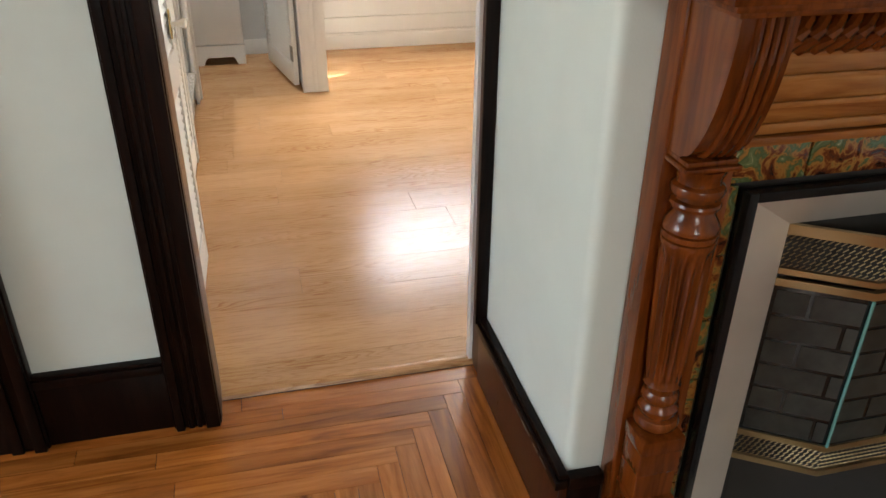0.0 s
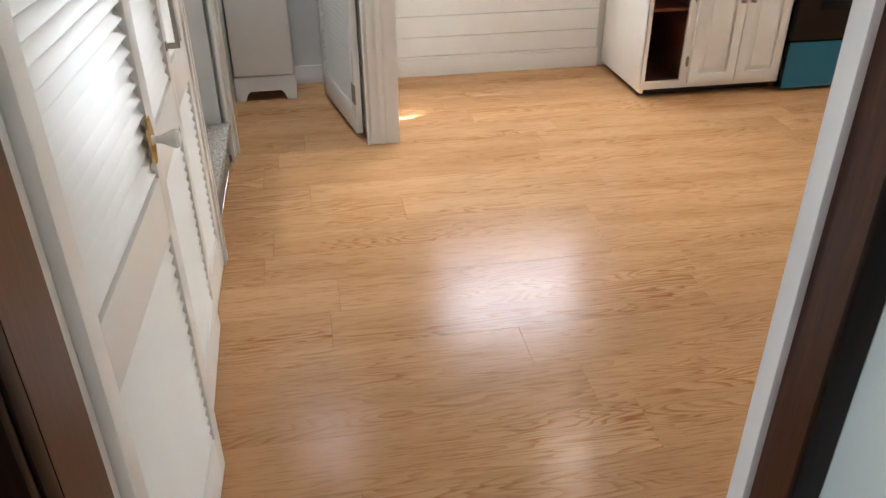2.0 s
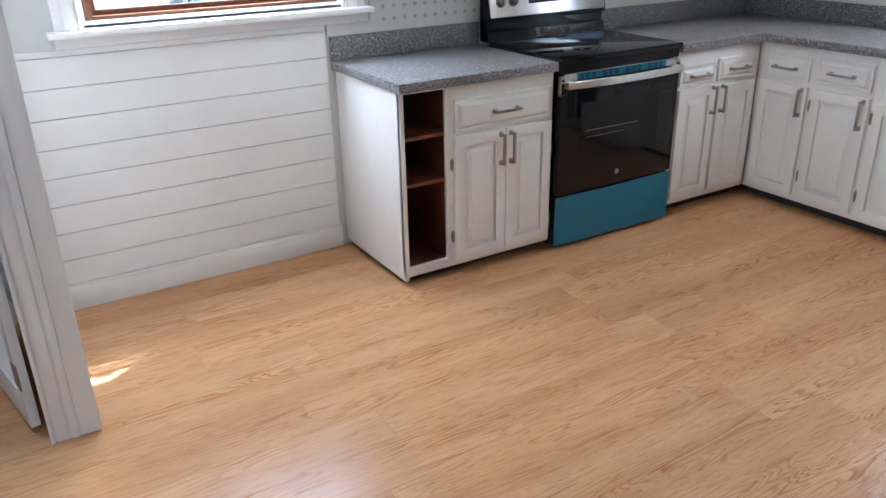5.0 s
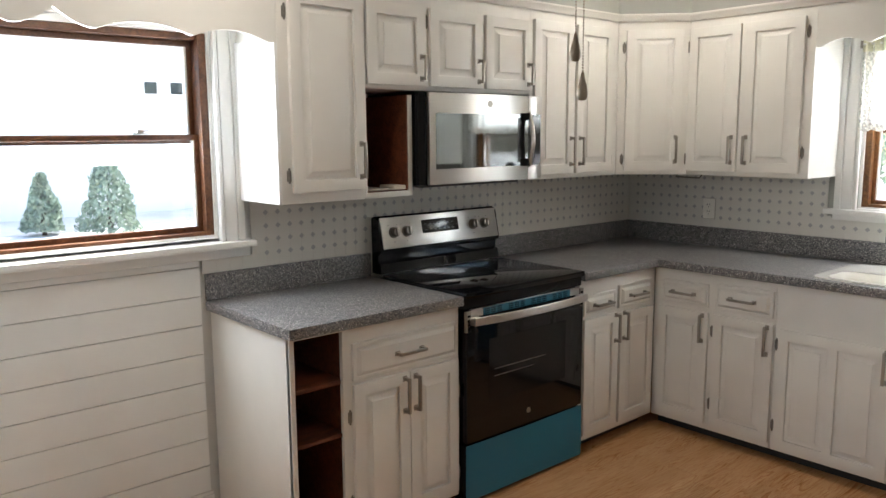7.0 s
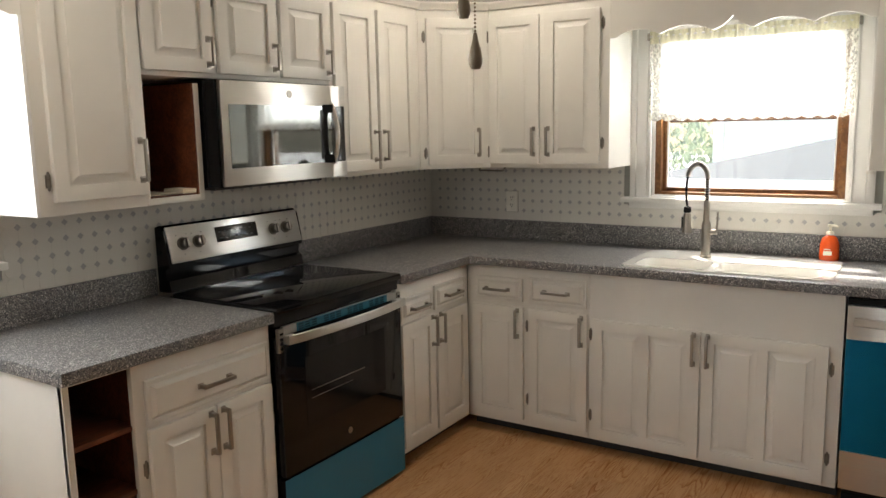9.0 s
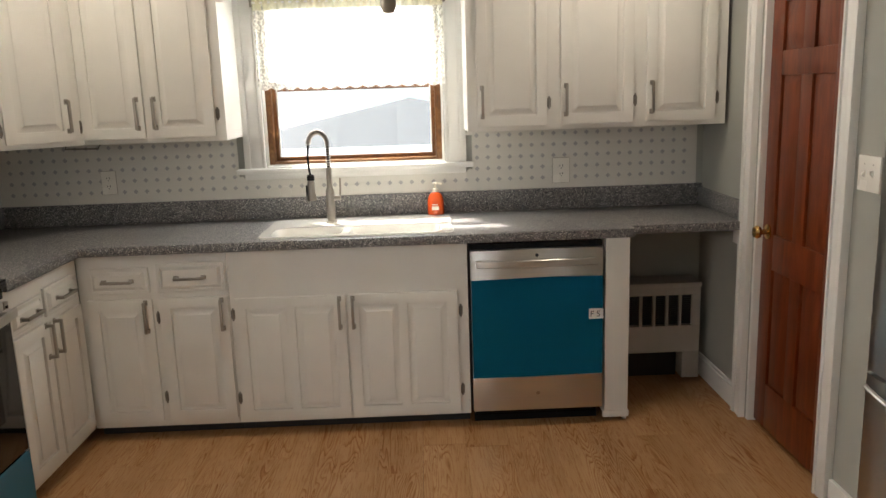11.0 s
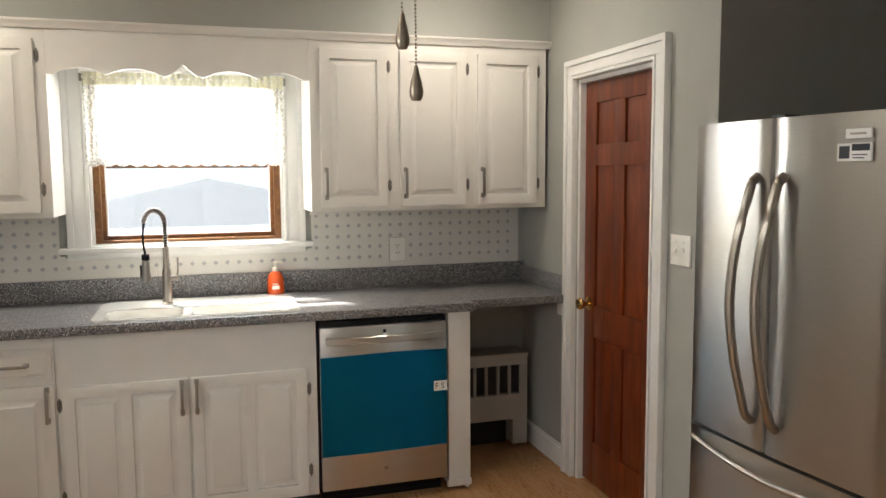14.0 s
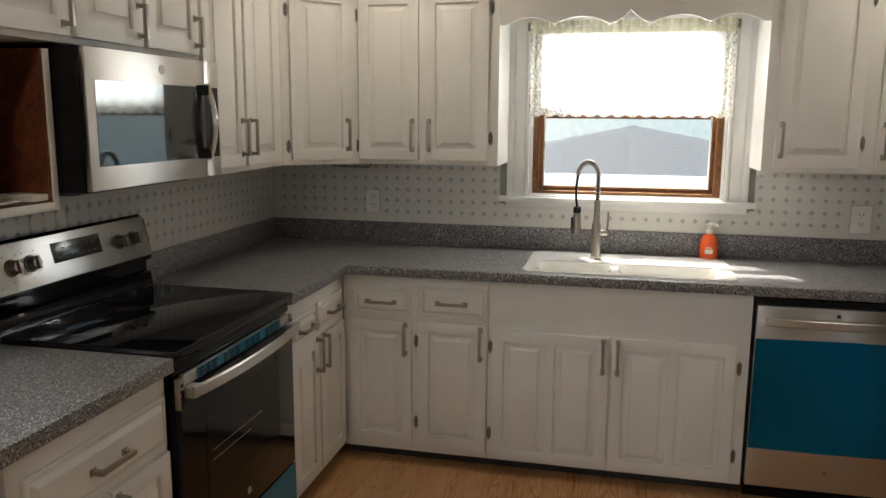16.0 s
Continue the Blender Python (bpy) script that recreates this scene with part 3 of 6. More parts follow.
def hinge_mesh(x, y, z):
    bm = lathe([(0.0, -0.03), (0.0035, -0.028), (0.0045, -0.022), (0.0045, 0.022), (0.0035, 0.028), (0.0, 0.03)], (x, y - 0.004, z), 8)
    box(bm, x - 0.009, x + 0.009, y - 0.003, y, z - 0.02, z + 0.02, bev=0.001)
    return bm


def grid_plate(us, vs, holes, d0, d1, put, bev=0.0):
    """One connected plate of cells between the lines us and vs, without the cells in holes; put(u, v, d) gives the place."""
    bm = bmesh.new()
    vert = {}

    def at(i, k, d):
        if (i, k, d) not in vert:
            vert[i, k, d] = bm.verts.new(put(us[i], vs[k], d))
        return vert[i, k, d]
    solid = {(i, k) for i in range(len(us) - 1) for k in range(len(vs) - 1)} - set(holes)
    for i, k in solid:
        for d in (d0, d1):
            bm.faces.new((at(i, k, d), at(i + 1, k, d), at(i + 1, k + 1, d), at(i, k + 1, d)))
        for (a, b), n in ((((i, k), (i + 1, k)), (i, k - 1)), (((i + 1, k), (i + 1, k + 1)), (i + 1, k)), (((i + 1, k + 1), (i, k + 1)), (i, k + 1)), (((i, k + 1), (i, k)), (i - 1, k))):
            if n not in solid:
                bm.faces.new((at(*a, d0), at(*b, d0), at(*b, d1), at(*a, d1)))
    bmesh.ops.recalc_face_normals(bm, faces=bm.faces)
    if bev:
        es = [e for e in bm.edges if len(e.link_faces) == 2 and e.calc_face_angle(0) > 1.0]
        bmesh.ops.bevel(bm, geom=es, offset=bev, segments=2, profile=0.6, affect="EDGES")
    return bm


def panel_door(cab, x0, z0, w, h, panels=1, t=0.019, rail=0.048):
    """A door frame with raised panels in it; its back lies on y = 0."""
    mid = 0.04
    pw = (w - 2 * rail - mid * (panels - 1)) / panels
    us = [x0]
    for k in range(panels):
        us += [x0 + rail + k * (pw + mid), x0 + rail + k * (pw + mid) + pw]
    us.append(x0 + w)
    vs = [z0, z0 + rail, z0 + h - rail, z0 + h]
    d = part("door", grid_plate(us, vs, [(1 + 2 * k, 1) for k in range(panels)], -t, 0.0, lambda u, v, y: (u, y, v), 0.0035), WHITE, cab)
    for k in range(panels):
        a, b, c, e = us[1 + 2 * k] - 0.001, us[2 + 2 * k] + 0.001, vs[1] - 0.001, vs[2] + 0.001
        s = min(0.034, pw * 0.2, h * 0.16)
        bm = bmesh.new()
        rings = []
        for o, y in ((0, -0.001), (0, -0.006), (0.006, -0.006), (s - 0.004, -0.0185), (s - 0.003, -0.0215), (s, -0.0225)):
            rings.append([bm.verts.new(p) for p in ((a + o, y, c + o), (b - o, y, c + o), (b - o, y, e - o), (a + o, y, e - o))])
        for q, r in zip(rings, rings[1:]):
            for i in range(4):
                bm.faces.new((q[i], q[(i + 1) % 4], r[(i + 1) % 4], r[i]))
        bm.faces.new(rings[-1])
        part("panel", bm, WHITE, d)
    return d


def slab_front(x0, z0, w, h):
    """A drawer front with a stepped edge, one connected mesh."""
    bm = bmesh.new()
    rings = []
    for o, y in ((0, 0.0), (0, -0.010), (0.003, -0.013), (0.014, -0.013), (0.0145, -0.010), (0.017, -0.010), (0.030, -0.022)):
        rings.append([bm.verts.new(p) for p in ((x0 + o, y, z0 + o), (x0 + w - o, y, z0 + o), (x0 + w - o, y, z0 + h - o), (x0 + o, y, z0 + h - o))])
    for q, r in zip(rings, rings[1:]):
        for i in range(4):
            bm.faces.new((q[i], q[(i + 1) % 4], r[(i + 1) % 4], r[i]))
    bm.faces.new(rings[-1])
    return bm


def fronts(cab, doors=(), drawers=()):
    """doors: (x, z, w, h, panels, handle side, handle height or None, hinge heights); drawers: (x, z, w, h)."""
    for x, z, w, h, panels, side, hz, hinges in doors:
        d = panel_door(cab, x, z, w, h, panels)
        if side:
            hx = x + w - 0.026 if side > 0 else x + 0.022
            part("handle", handle_mesh(bmesh.new(), hx, -0.019, hz, 0.14 if h > 0.4 else 0.10, True), NICKEL, d, "satin nickel bar handle")
        for hy in hinges:
            part("hinge", hinge_mesh(x - 0.012 if side > 0 else x + w + 0.012, 0.0, hy), PEWTER, d, "antique pewter hinge")
    for x, z, w, h in drawers:
        d = part("drawer_front", slab_front(x, z, w, h), WHITE, cab)
        part("handle", handle_mesh(bmesh.new(), x + w / 2, -0.02, z + h / 2, min(0.13, w * 0.6), False), NICKEL, d, "satin nickel bar handle")


def base_body(w, depth, z1=0.857, z0=0.06):
    return boxes((0, w, 0.0, depth, z0, z1), bev=0.002)


N, W, E = 0, 90, -90

# ---- base cabinets ----
Z1 = 0.857
# west run, end cabinet with open shelves: y -2.79 to -1.98, front x = 0.61
cab = thing("base_cabinet", "white painted base cabinet with open shelves, two doors and a drawer", "kitchen cabinet", pose(0.61, -2.775, 0, 0, 0, W))
part("side_panel", boxes((0, 0.018, 0.0, 0.60, 0.03, Z1), bev=0.002), WHITE, cab)
part("face_frame", grid_plate([0, 0.02, 0.215, 0.255, 0.756, 0.776], [0.05, 0.09, 0.63, 0.67, 0.79, 0.845, Z1], [(1, 1), (1, 2), (1, 3), (1, 4), (3, 1), (3, 3)], -0.002, 0.018, lambda u, v, y: (u, y, v), 0.0015), WHITE, cab)
part("carcass", boxes((0.235, 0.776, 0.018, 0.60, 0.06, Z1)), WHITE, cab)
for r in ((0.018, 0.024, 0.018, 0.59, 0.06, Z1), (0.228, 0.2345, 0.018, 0.59, 0.06, Z1), (0.024, 0.228, 0.585, 0.592, 0.06, Z1), (0.024, 0.228, 0.018, 0.585, 0.06, 0.082)):
    part("lining_board", boxes(r), CABWOOD, cab, "dark red stained lining board")
for sz in (0.448, 0.648):
    part("shelf", boxes((0.024, 0.228, 0.012, 0.58, sz, sz + 0.016), bev=0.002), CABWOOD, cab, "dark red stained shelf")
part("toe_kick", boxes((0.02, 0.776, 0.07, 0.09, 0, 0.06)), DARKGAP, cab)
fronts(cab, [(0.253, 0.075, 0.257, 0.565, 1, 1, 0.555, (0.19, 0.52)), (0.514, 0.075, 0.25, 0.565, 1, -1, 0.555, (0.15, 0.50))], [(0.253, 0.655, 0.51, 0.14)])

# west run between the range and the corner: y -1.225 to -0.60
cab = thing("base_cabinet", "white painted base cabinet with two narrow doors beside the range", "kitchen cabinet", pose(0.61, -1.225, 0, 0, 0, W))
part("carcass", base_body(0.615, 0.60), WHITE, cab)
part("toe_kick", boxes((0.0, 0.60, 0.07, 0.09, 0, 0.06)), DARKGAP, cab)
fronts(cab, [(0.02, 0.09, 0.265, 0.575, 1, 1, 0.59, ()), (0.305, 0.09, 0.28, 0.565, 1, -1, 0.59, (0.2,))], [(0.02, 0.68, 0.25, 0.10), (0.295, 0.68, 0.275, 0.115)])

# north run: corner to the dishwasher, x 0.61 to 2.315
cab = thing("base_cabinet", "white painted corner base cabinet with two doors and two drawers", "kitchen cabinet", pose(0.612, -0.61, 0, 0, 0, N))
part("carcass", base_body(0.648, 0.60), WHITE, cab)
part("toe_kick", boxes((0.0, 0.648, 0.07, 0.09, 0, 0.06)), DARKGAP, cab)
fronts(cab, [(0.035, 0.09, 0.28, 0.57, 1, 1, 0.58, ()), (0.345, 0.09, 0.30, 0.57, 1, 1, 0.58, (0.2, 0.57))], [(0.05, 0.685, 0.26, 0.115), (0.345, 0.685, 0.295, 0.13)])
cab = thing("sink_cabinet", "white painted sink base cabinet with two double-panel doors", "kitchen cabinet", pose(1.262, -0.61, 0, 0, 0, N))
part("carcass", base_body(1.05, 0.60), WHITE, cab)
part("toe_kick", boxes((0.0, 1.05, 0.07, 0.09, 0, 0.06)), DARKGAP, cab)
fronts(cab, [(0.022, 0.075, 0.485, 0.57, 2, 1, 0.565, (0.18, 0.57)), (0.518, 0.075, 0.485, 0.57, 2, -1, 0.565, (0.18, 0.55))])
thing("end_panel", "white painted panel closing the dishwasher side", "panel", None, bm=boxes((2.92, 3.027, -0.625, -0.61, 0.05, Z1), (2.92, 2.937, -0.609, -0.03, 0.03, Z1), (3.01, 3.027, -0.609, -0.03, 0.0, Z1), (2.914, 3.032, -0.628, -0.606, 0.02, 0.05), bev=0.002), material=WHITE)

# ---- countertops ----
SX0, SX1, SY0, SY1 = 1.41, 2.24, -0.585, -0.11
ct = thing("countertop", "grey speckled laminate countertop on the end cabinet", "countertop", pose(0, 0, 0))
part("top", boxes((0.0, 0.644, -2.79, -1.996, Z1, 0.897), bev=0.005), SPECK, ct)
part("backsplash", boxes((0.0, 0.02, -2.79, -1.996, 0.8975, 1.005), bev=0.003), SPECK, ct)
ct = thing("countertop", "grey speckled laminate countertop running round the corner under the window", "countertop", pose(0, 0, 0))
us, vs = [0.0, 0.644, SX0, SX1, 3.046, WX - 0.002], [-1.228, -0.644, SY0, -0.575, SY1, 0.0]
holes = [(i, 0) for i in range(1, 5)] + [(2, 2), (2, 3), (4, 1), (4, 2)]
part("top", grid_plate(us, vs, holes, Z1, 0.897, lambda u, v, d: (u, v, d), 0.004), SPECK, ct)
part("backsplash", boxes((0.0205, WX - 0.002, -0.02, 0.0, 0.8975, 1.005), bev=0.003), SPECK, ct)
part("backsplash", boxes((0.0, 0.02, -1.228, 0.0, 0.8975, 1.005), bev=0.003), SPECK, ct)
part("side_splash", boxes((WX - 0.022, WX - 0.002, -0.56, -0.021, 0.8975, 0.985), bev=0.003), SPECK, ct)

thing("counter_bracket", "small white painted wooden block under the end of the countertop", "bracket", None, bm=boxes((WX - 0.028, WX - 0.001, -0.552, -0.50, 0.79, Z1 - 0.001), bev=0.002), material=TRIM)

# ---- sink, tap, soap ----
sink = thing("sink", "cream enamel double-bowl sink set in the countertop", "kitchen sink", pose(0, 0, 0))


def rounded(x0, x1, y0, y1, r, n=5):
    pts = []
    for cx, cy, a0 in ((x1 - r, y1 - r, 0), (x0 + r, y1 - r, 90), (x0 + r, y0 + r, 180), (x1 - r, y0 + r, 270)):
        for k in range(n + 1):
            a = radians(a0 + 90 * k / n)
            pts.append((cx + r * math.cos(a), cy + r * math.sin(a)))
    return pts


def bowl(x0, x1, y0, y1, z, depth, r):
    bm = bmesh.new()
    rings = []
    for inset, dz in ((0, 0), (0.006, -0.006), (0.012, -0.03), (0.03, -depth + 0.03), (0.06, -depth)):
        rings.append([bm.verts.new((px, py, z + dz)) for px, py in rounded(x0 + inset, x1 - inset, y0 + inset, y1 - inset, max(0.02, r - inset * 0.3))])
    n = len(rings[0])
    for a, b in zip(rings, rings[1:]):
        for k in range(n):
            bm.faces.new((a[k], b[k], b[(k + 1) % n], a[(k + 1) % n]))
    bm.faces.new(rings[-1])
    return bm


bowls = ((SX0 + 0.03, 1.76, -0.565, -0.335), (1.79, SX1 - 0.03, -0.565, -0.335))
for bx0, bx1, by0, by1 in bowls:
    part("bowl", bowl(bx0, bx1, by0, by1, 0.901, 0.17, 0.06), CREAM, sink)
rim = bmesh.new()
outer = rounded(SX0 - 0.015, SX1 + 0.015, SY0 - 0.012, SY1 + 0.015, 0.06)
from_faces = [rim.verts.new((x, y, 0.903)) for x, y in outer]
low = [rim.verts.new((x + (0.004 if x > 1.8 else -0.004), y, 0.898)) for x, y in outer]
for k in range(len(outer)):
    rim.faces.new((from_faces[k], low[k], low[(k + 1) % len(outer)], from_faces[(k + 1) % len(outer)]))
edges = [rim.edges.get((from_faces[k], from_faces[(k + 1) % len(outer)])) for k in range(len(outer))]
for bx0, bx1, by0, by1 in bowls:
    loop = [rim.verts.new((x, y, 0.902)) for x, y in rounded(bx0, bx1, by0, by1, 0.06)]
    edges += [rim.edges.new((loop[k], loop[(k + 1) % len(loop)])) for k in range(len(loop))]
bmesh.ops.triangle_fill(rim, edges=edges, use_beauty=True)
part("rim", rim, CREAM, sink, soft=False)
for bx0, bx1, by0, by1 in bowls:
    part("drain", lathe([(0.03, 0), (0.036, 0.003), (0.02, 0.004)], ((bx0 + bx1) / 2, (by0 + by1) / 2, 0.733), 16), NICKEL, sink, "brushed steel drain")

FX, FY, FZ = 1.685, -0.235, 0.903
tap = thing("faucet", "brushed nickel spring-neck kitchen faucet on the sink", "faucet", pose(FX, FY, FZ))
part("base", lathe([(0.026, 0), (0.026, 0.006), (0.021, 0.012), (0.0205, 0.15), (0.017, 0.165), (0.0135, 0.17), (0.0135, 0.26), (0.011, 0.265)], seg=20), NICKEL, tap)
part("lever", tube([(0.018, 0, 0.12), (0.05, 0, 0.12)], 0.013, 12), NICKEL, tap)
part("lever_handle", tube([(0.046, 0, 0.125), (0.05, 0, 0.16), (0.051, 0, 0.215)], 0.0045, 8), NICKEL, tap)
arch = [(0.0 - 0.045 * (1 - math.cos(a)), 0, 0.375 + 0.060 * math.sin(a)) for a in [math.pi * k / 14 for k in range(15)]]
neck = [(0, 0, 0.26 + 0.023 * k) for k in range(5)] + arch
part("neck", tube(neck, 0.0075, 8), BLACK, tap)
coil = []
pts = [Vector(p) for p in neck]
for i in range(len(pts) - 1):
    for k in range(10):
        f = k / 10
        p = pts[i].lerp(pts[i + 1], f)
        d = (pts[i + 1] - pts[i]).normalized()
        s = Vector((0, 1, 0))
        u = d.cross(s)
        a = 2 * math.pi * f * 2
        coil.append(p + 0.0125 * (math.cos(a) * s + math.sin(a) * u))
part("spring", tube(coil, 0.0023, 5), NICKEL, tap)
part("hose", tube([(-0.09, 0, 0.375), (-0.096, 0, 0.32), (-0.094, 0, 0.265), (-0.088, 0, 0.232)], 0.0055, 8), BLACK, tap, "black rubber hose")
part("spray_head", lathe([(0.014, 0.205), (0.017, 0.20), (0.018, 0.150), (0.023, 0.125), (0.023, 0.112), (0.018, 0.110)], (-0.088, 0, 0), 16), NICKEL, tap)
part("spray_trigger", boxes((-0.114, -0.104, -0.006, 0.006, 0.130, 0.185), bev=0.002), BLACK, tap, "black spray trigger")
part("spray_collar", lathe([(0.012, 0.235), (0.017, 0.232), (0.018, 0.208), (0.012, 0.206)], (-0.088, 0, 0), 16), BLACK, tap, "black spray collar")

soap = thing("soap_bottle", "orange hand soap bottle with a cream pump on the countertop", "soap bottle", pose(2.19, -0.075, 0.8985))
part("bottle", lathe([(0.036, 0), (0.041, 0.004), (0.042, 0.02), (0.040, 0.075), (0.032, 0.102), (0.017, 0.115), (0.012, 0.12)], seg=24), ORANGE, soap)
part("label", boxes((-0.02, 0.014, -0.0434, -0.037, 0.03, 0.048), (-0.018, 0.008, -0.0434, -0.037, 0.054, 0.058)), PUMP, soap, "pale printed label")
part("pump", lathe([(0.016, 0.117), (0.016, 0.132), (0.006, 0.135), (0.005, 0.152), (0.012, 0.155), (0.012, 0.163), (0.004, 0.166)], seg=16), PUMP, soap)
part("spout", tube([(0, 0, 0.16), (0.02, -0.012, 0.162), (0.033, -0.02, 0.156)], 0.005, 8), PUMP, soap)

# ---- range, dishwasher, microwave, refrigerator ----
def strap(points, h, t):
    """A flat bar h high and t thick, bent level through points (x, y), at height z."""
    bm = bmesh.new()
    rings = []
    for i, (x, y, z) in enumerate(points):
        a, b = points[max(i - 1, 0)], points[min(i + 1, len(points) - 1)]
        d = Vector((b[0] - a[0], b[1] - a[1])).normalized()
        n = Vector((-d.y, d.x)) * t / 2
        c = 0.003
        rings.append([bm.verts.new((x + n.x * u, y + n.y * u, z + w)) for u, w in ((-1, -h / 2 + c), (-0.5, -h / 2), (0.5, -h / 2), (1, -h / 2 + c), (1, h / 2 - c), (0.5, h / 2), (-0.5, h / 2), (-1, h / 2 - c))])
    for p, q in zip(rings, rings[1:]):
        for k in range(8):
            bm.faces.new((p[k], p[(k + 1) % 8], q[(k + 1) % 8], q[k]))
    bm.faces.new(rings[0])
    bm.faces.new(rings[-1])
    bmesh.ops.recalc_face_normals(bm, faces=bm.faces)
    return bm


def bow(x0, x1, y0, sag, z, n=14):
    return [(x0 + (x1 - x0) * k / n, y0 - sag * math.sin(math.pi * k / n) ** 0.8, z) for k in range(n + 1)]


stove = thing("range", "black and stainless steel electric range with blue film on its drawer", "stove", pose(0.60, -1.993, 0, 0, 0, W))
SW = 0.748
part("body", boxes((0, SW, 0.0, 0.575, 0.03, 0.885), bev=0.003), BLACK, stove)
for fx in (0.05, SW - 0.05):
    part("foot", lathe([(0.02, 0.0), (0.02, 0.03)], (fx, 0.05, 0), 10), BLACK, stove)
part("cooktop", boxes((0.0, SW, -0.055, 0.50, 0.886, 0.912), bev=0.006), BLACKGLASS, stove, "black glass cooktop")
part("front_trim", boxes((0.0, SW, -0.035, -0.001, 0.84, 0.884), bev=0.004), BLACK, stove)
part("vent_strip", boxes((0.03, SW - 0.03, -0.048, -0.036, 0.805, 0.838), bev=0.002), STEELX, stove, "stainless vent strip")
bm = boxes((0.10, SW - 0.10, -0.0505, -0.0485, 0.806, 0.837))
film = part("vent_film", bm, FILM, stove, "blue protective film")
bm = bmesh.new()
for k in range(4):
    for j in range(3):
        for i in range(3):
            a = 0.108 + k * 0.14 + j * 0.036
            box(bm, a, a + 0.026, -0.0516, -0.0506, 0.810 + i * 0.009, 0.8145 + i * 0.009)
part("vent_slot", bm, BLACK, film, kind="stuff")
for s in (0, 1):
    part("vent_end", boxes((0.004 + s * (SW - 0.034), 0.03 + s * (SW - 0.034), -0.052, -0.036, 0.745, 0.832), bev=0.002), NICKEL, stove, "steel vent end with slots")
bm = bmesh.new()
for k in range(4):
    for x in (0.009, SW - 0.025):
        box(bm, x, x + 0.016, -0.0528, -0.0521, 0.755 + k * 0.018, 0.764 + k * 0.018)
part("vent_end_slot", bm, BLACK, stove, "dark vent slots", kind="stuff")
door = part("oven_door", boxes((0.006, SW - 0.006, -0.052, -0.001, 0.275, 0.80), bev=0.005), BLACKGLASS, stove, "black glass oven door")
part("window", boxes((0.13, SW - 0.13, -0.0535, -0.0525, 0.43, 0.70), bev=0.0), OVENGLASS, door, "dark oven window")
part("rack_line", boxes((0.16, 0.48, -0.0545, -0.0537, 0.565, 0.568), (0.16, 0.40, -0.0545, -0.0537, 0.535, 0.537)), NICKEL, door, "oven rack seen through the window")
part("badge", lathe([(0.013, 0.0), (0.013, 0.002)], (SW / 2, -0.0545, 0.335), 16, "Y"), NICKEL, door, "round steel badge")
part("hinge_gap", boxes((0.0, SW, -0.02, 0.0, 0.262, 0.274)), BLACK, stove)
part("handle", strap(bow(0.02, SW - 0.02, -0.083, 0.027, 0.795), 0.034, 0.012), STEELX, stove, "bowed flat stainless handle")
for hx in (0.045, SW - 0.045):
    part("handle_mount", boxes((hx - 0.022, hx + 0.022, -0.082, -0.052, 0.776, 0.808), bev=0.004), STEELX, stove)
dr = part("drawer", boxes((0.003, SW - 0.003, -0.048, -0.001, 0.03, 0.262), bev=0.004), BLACK, stove)
part("drawer_film", prism([(0.001, 0.022), (SW - 0.002, 0.022), (SW - 0.001, 0.15), (SW - 0.003, 0.268), (SW * 0.5, 0.264), (0.002, 0.266)], "xz", -0.0505, -0.0485), FILM, dr, "blue protective film")
# control panel, leaning back
cp = part("backguard", prism([(0.505, 0.9125), (0.575, 0.9125), (0.578, 1.165), (0.555, 1.172), (0.53, 1.155), (0.503, 1.025), (0.507, 1.008), (0.528, 1.0), (0.530, 0.966), (0.512, 0.958)], "yz", 0.0, SW), BLACKGLASS, stove)
face = Matrix.Translation((0, 0.5195, 1.095)) @ Euler((radians(-13.0), 0, 0)).to_matrix().to_4x4()


def on_face(bm):
    bmesh.ops.transform(bm, matrix=face, verts=bm.verts)
    return bm


part("control_panel", on_face(boxes((0.01, SW - 0.01, -0.008, 0.0, -0.072, 0.072), bev=0.004)), STEELY, cp, "brushed steel control panel")
part("display", on_face(boxes((0.245, 0.475, -0.0095, -0.0082, -0.018, 0.045), bev=0.001)), SCREEN, cp, "dark digital display")
bm = bmesh.new()
for k in range(7):
    box(bm, 0.262 + k * 0.028, 0.278 + k * 0.028, -0.0102, -0.0096, -0.006, -0.001)
    box(bm, 0.262 + k * 0.028, 0.274 + k * 0.028, -0.0102, -0.0096, 0.022, 0.026)
part("display_mark", on_face(bm), INK2, cp, "grey display marks", kind="stuff")
for kx in (0.075, 0.15, 0.57, 0.645):
    kn = lathe([(0.026, 0.0), (0.026, 0.004), (0.021, 0.006), (0.019, 0.026), (0.017, 0.029)], seg=20, axis="Y")
    bmesh.ops.scale(kn, vec=(1, -1, 1), verts=kn.verts)
    bmesh.ops.reverse_faces(kn, faces=kn.faces)
    box(kn, -0.005, 0.005, -0.036, -0.02, -0.02, 0.02, bev=0.002)
    bmesh.ops.translate(kn, vec=(kx, -0.008, 0.0), verts=kn.verts)
    part("knob", on_face(kn), KNOBDARK, cp, "dark steel control knob")
    for mx, mz in ((0, -0.045), (-0.024, 0.034), (0.024, 0.034)):
        part("knob_mark", on_face(boxes((kx + mx - 0.002, kx + mx + 0.002, -0.0092, -0.008, mz, mz + 0.003))), INK, cp, "printed knob mark")

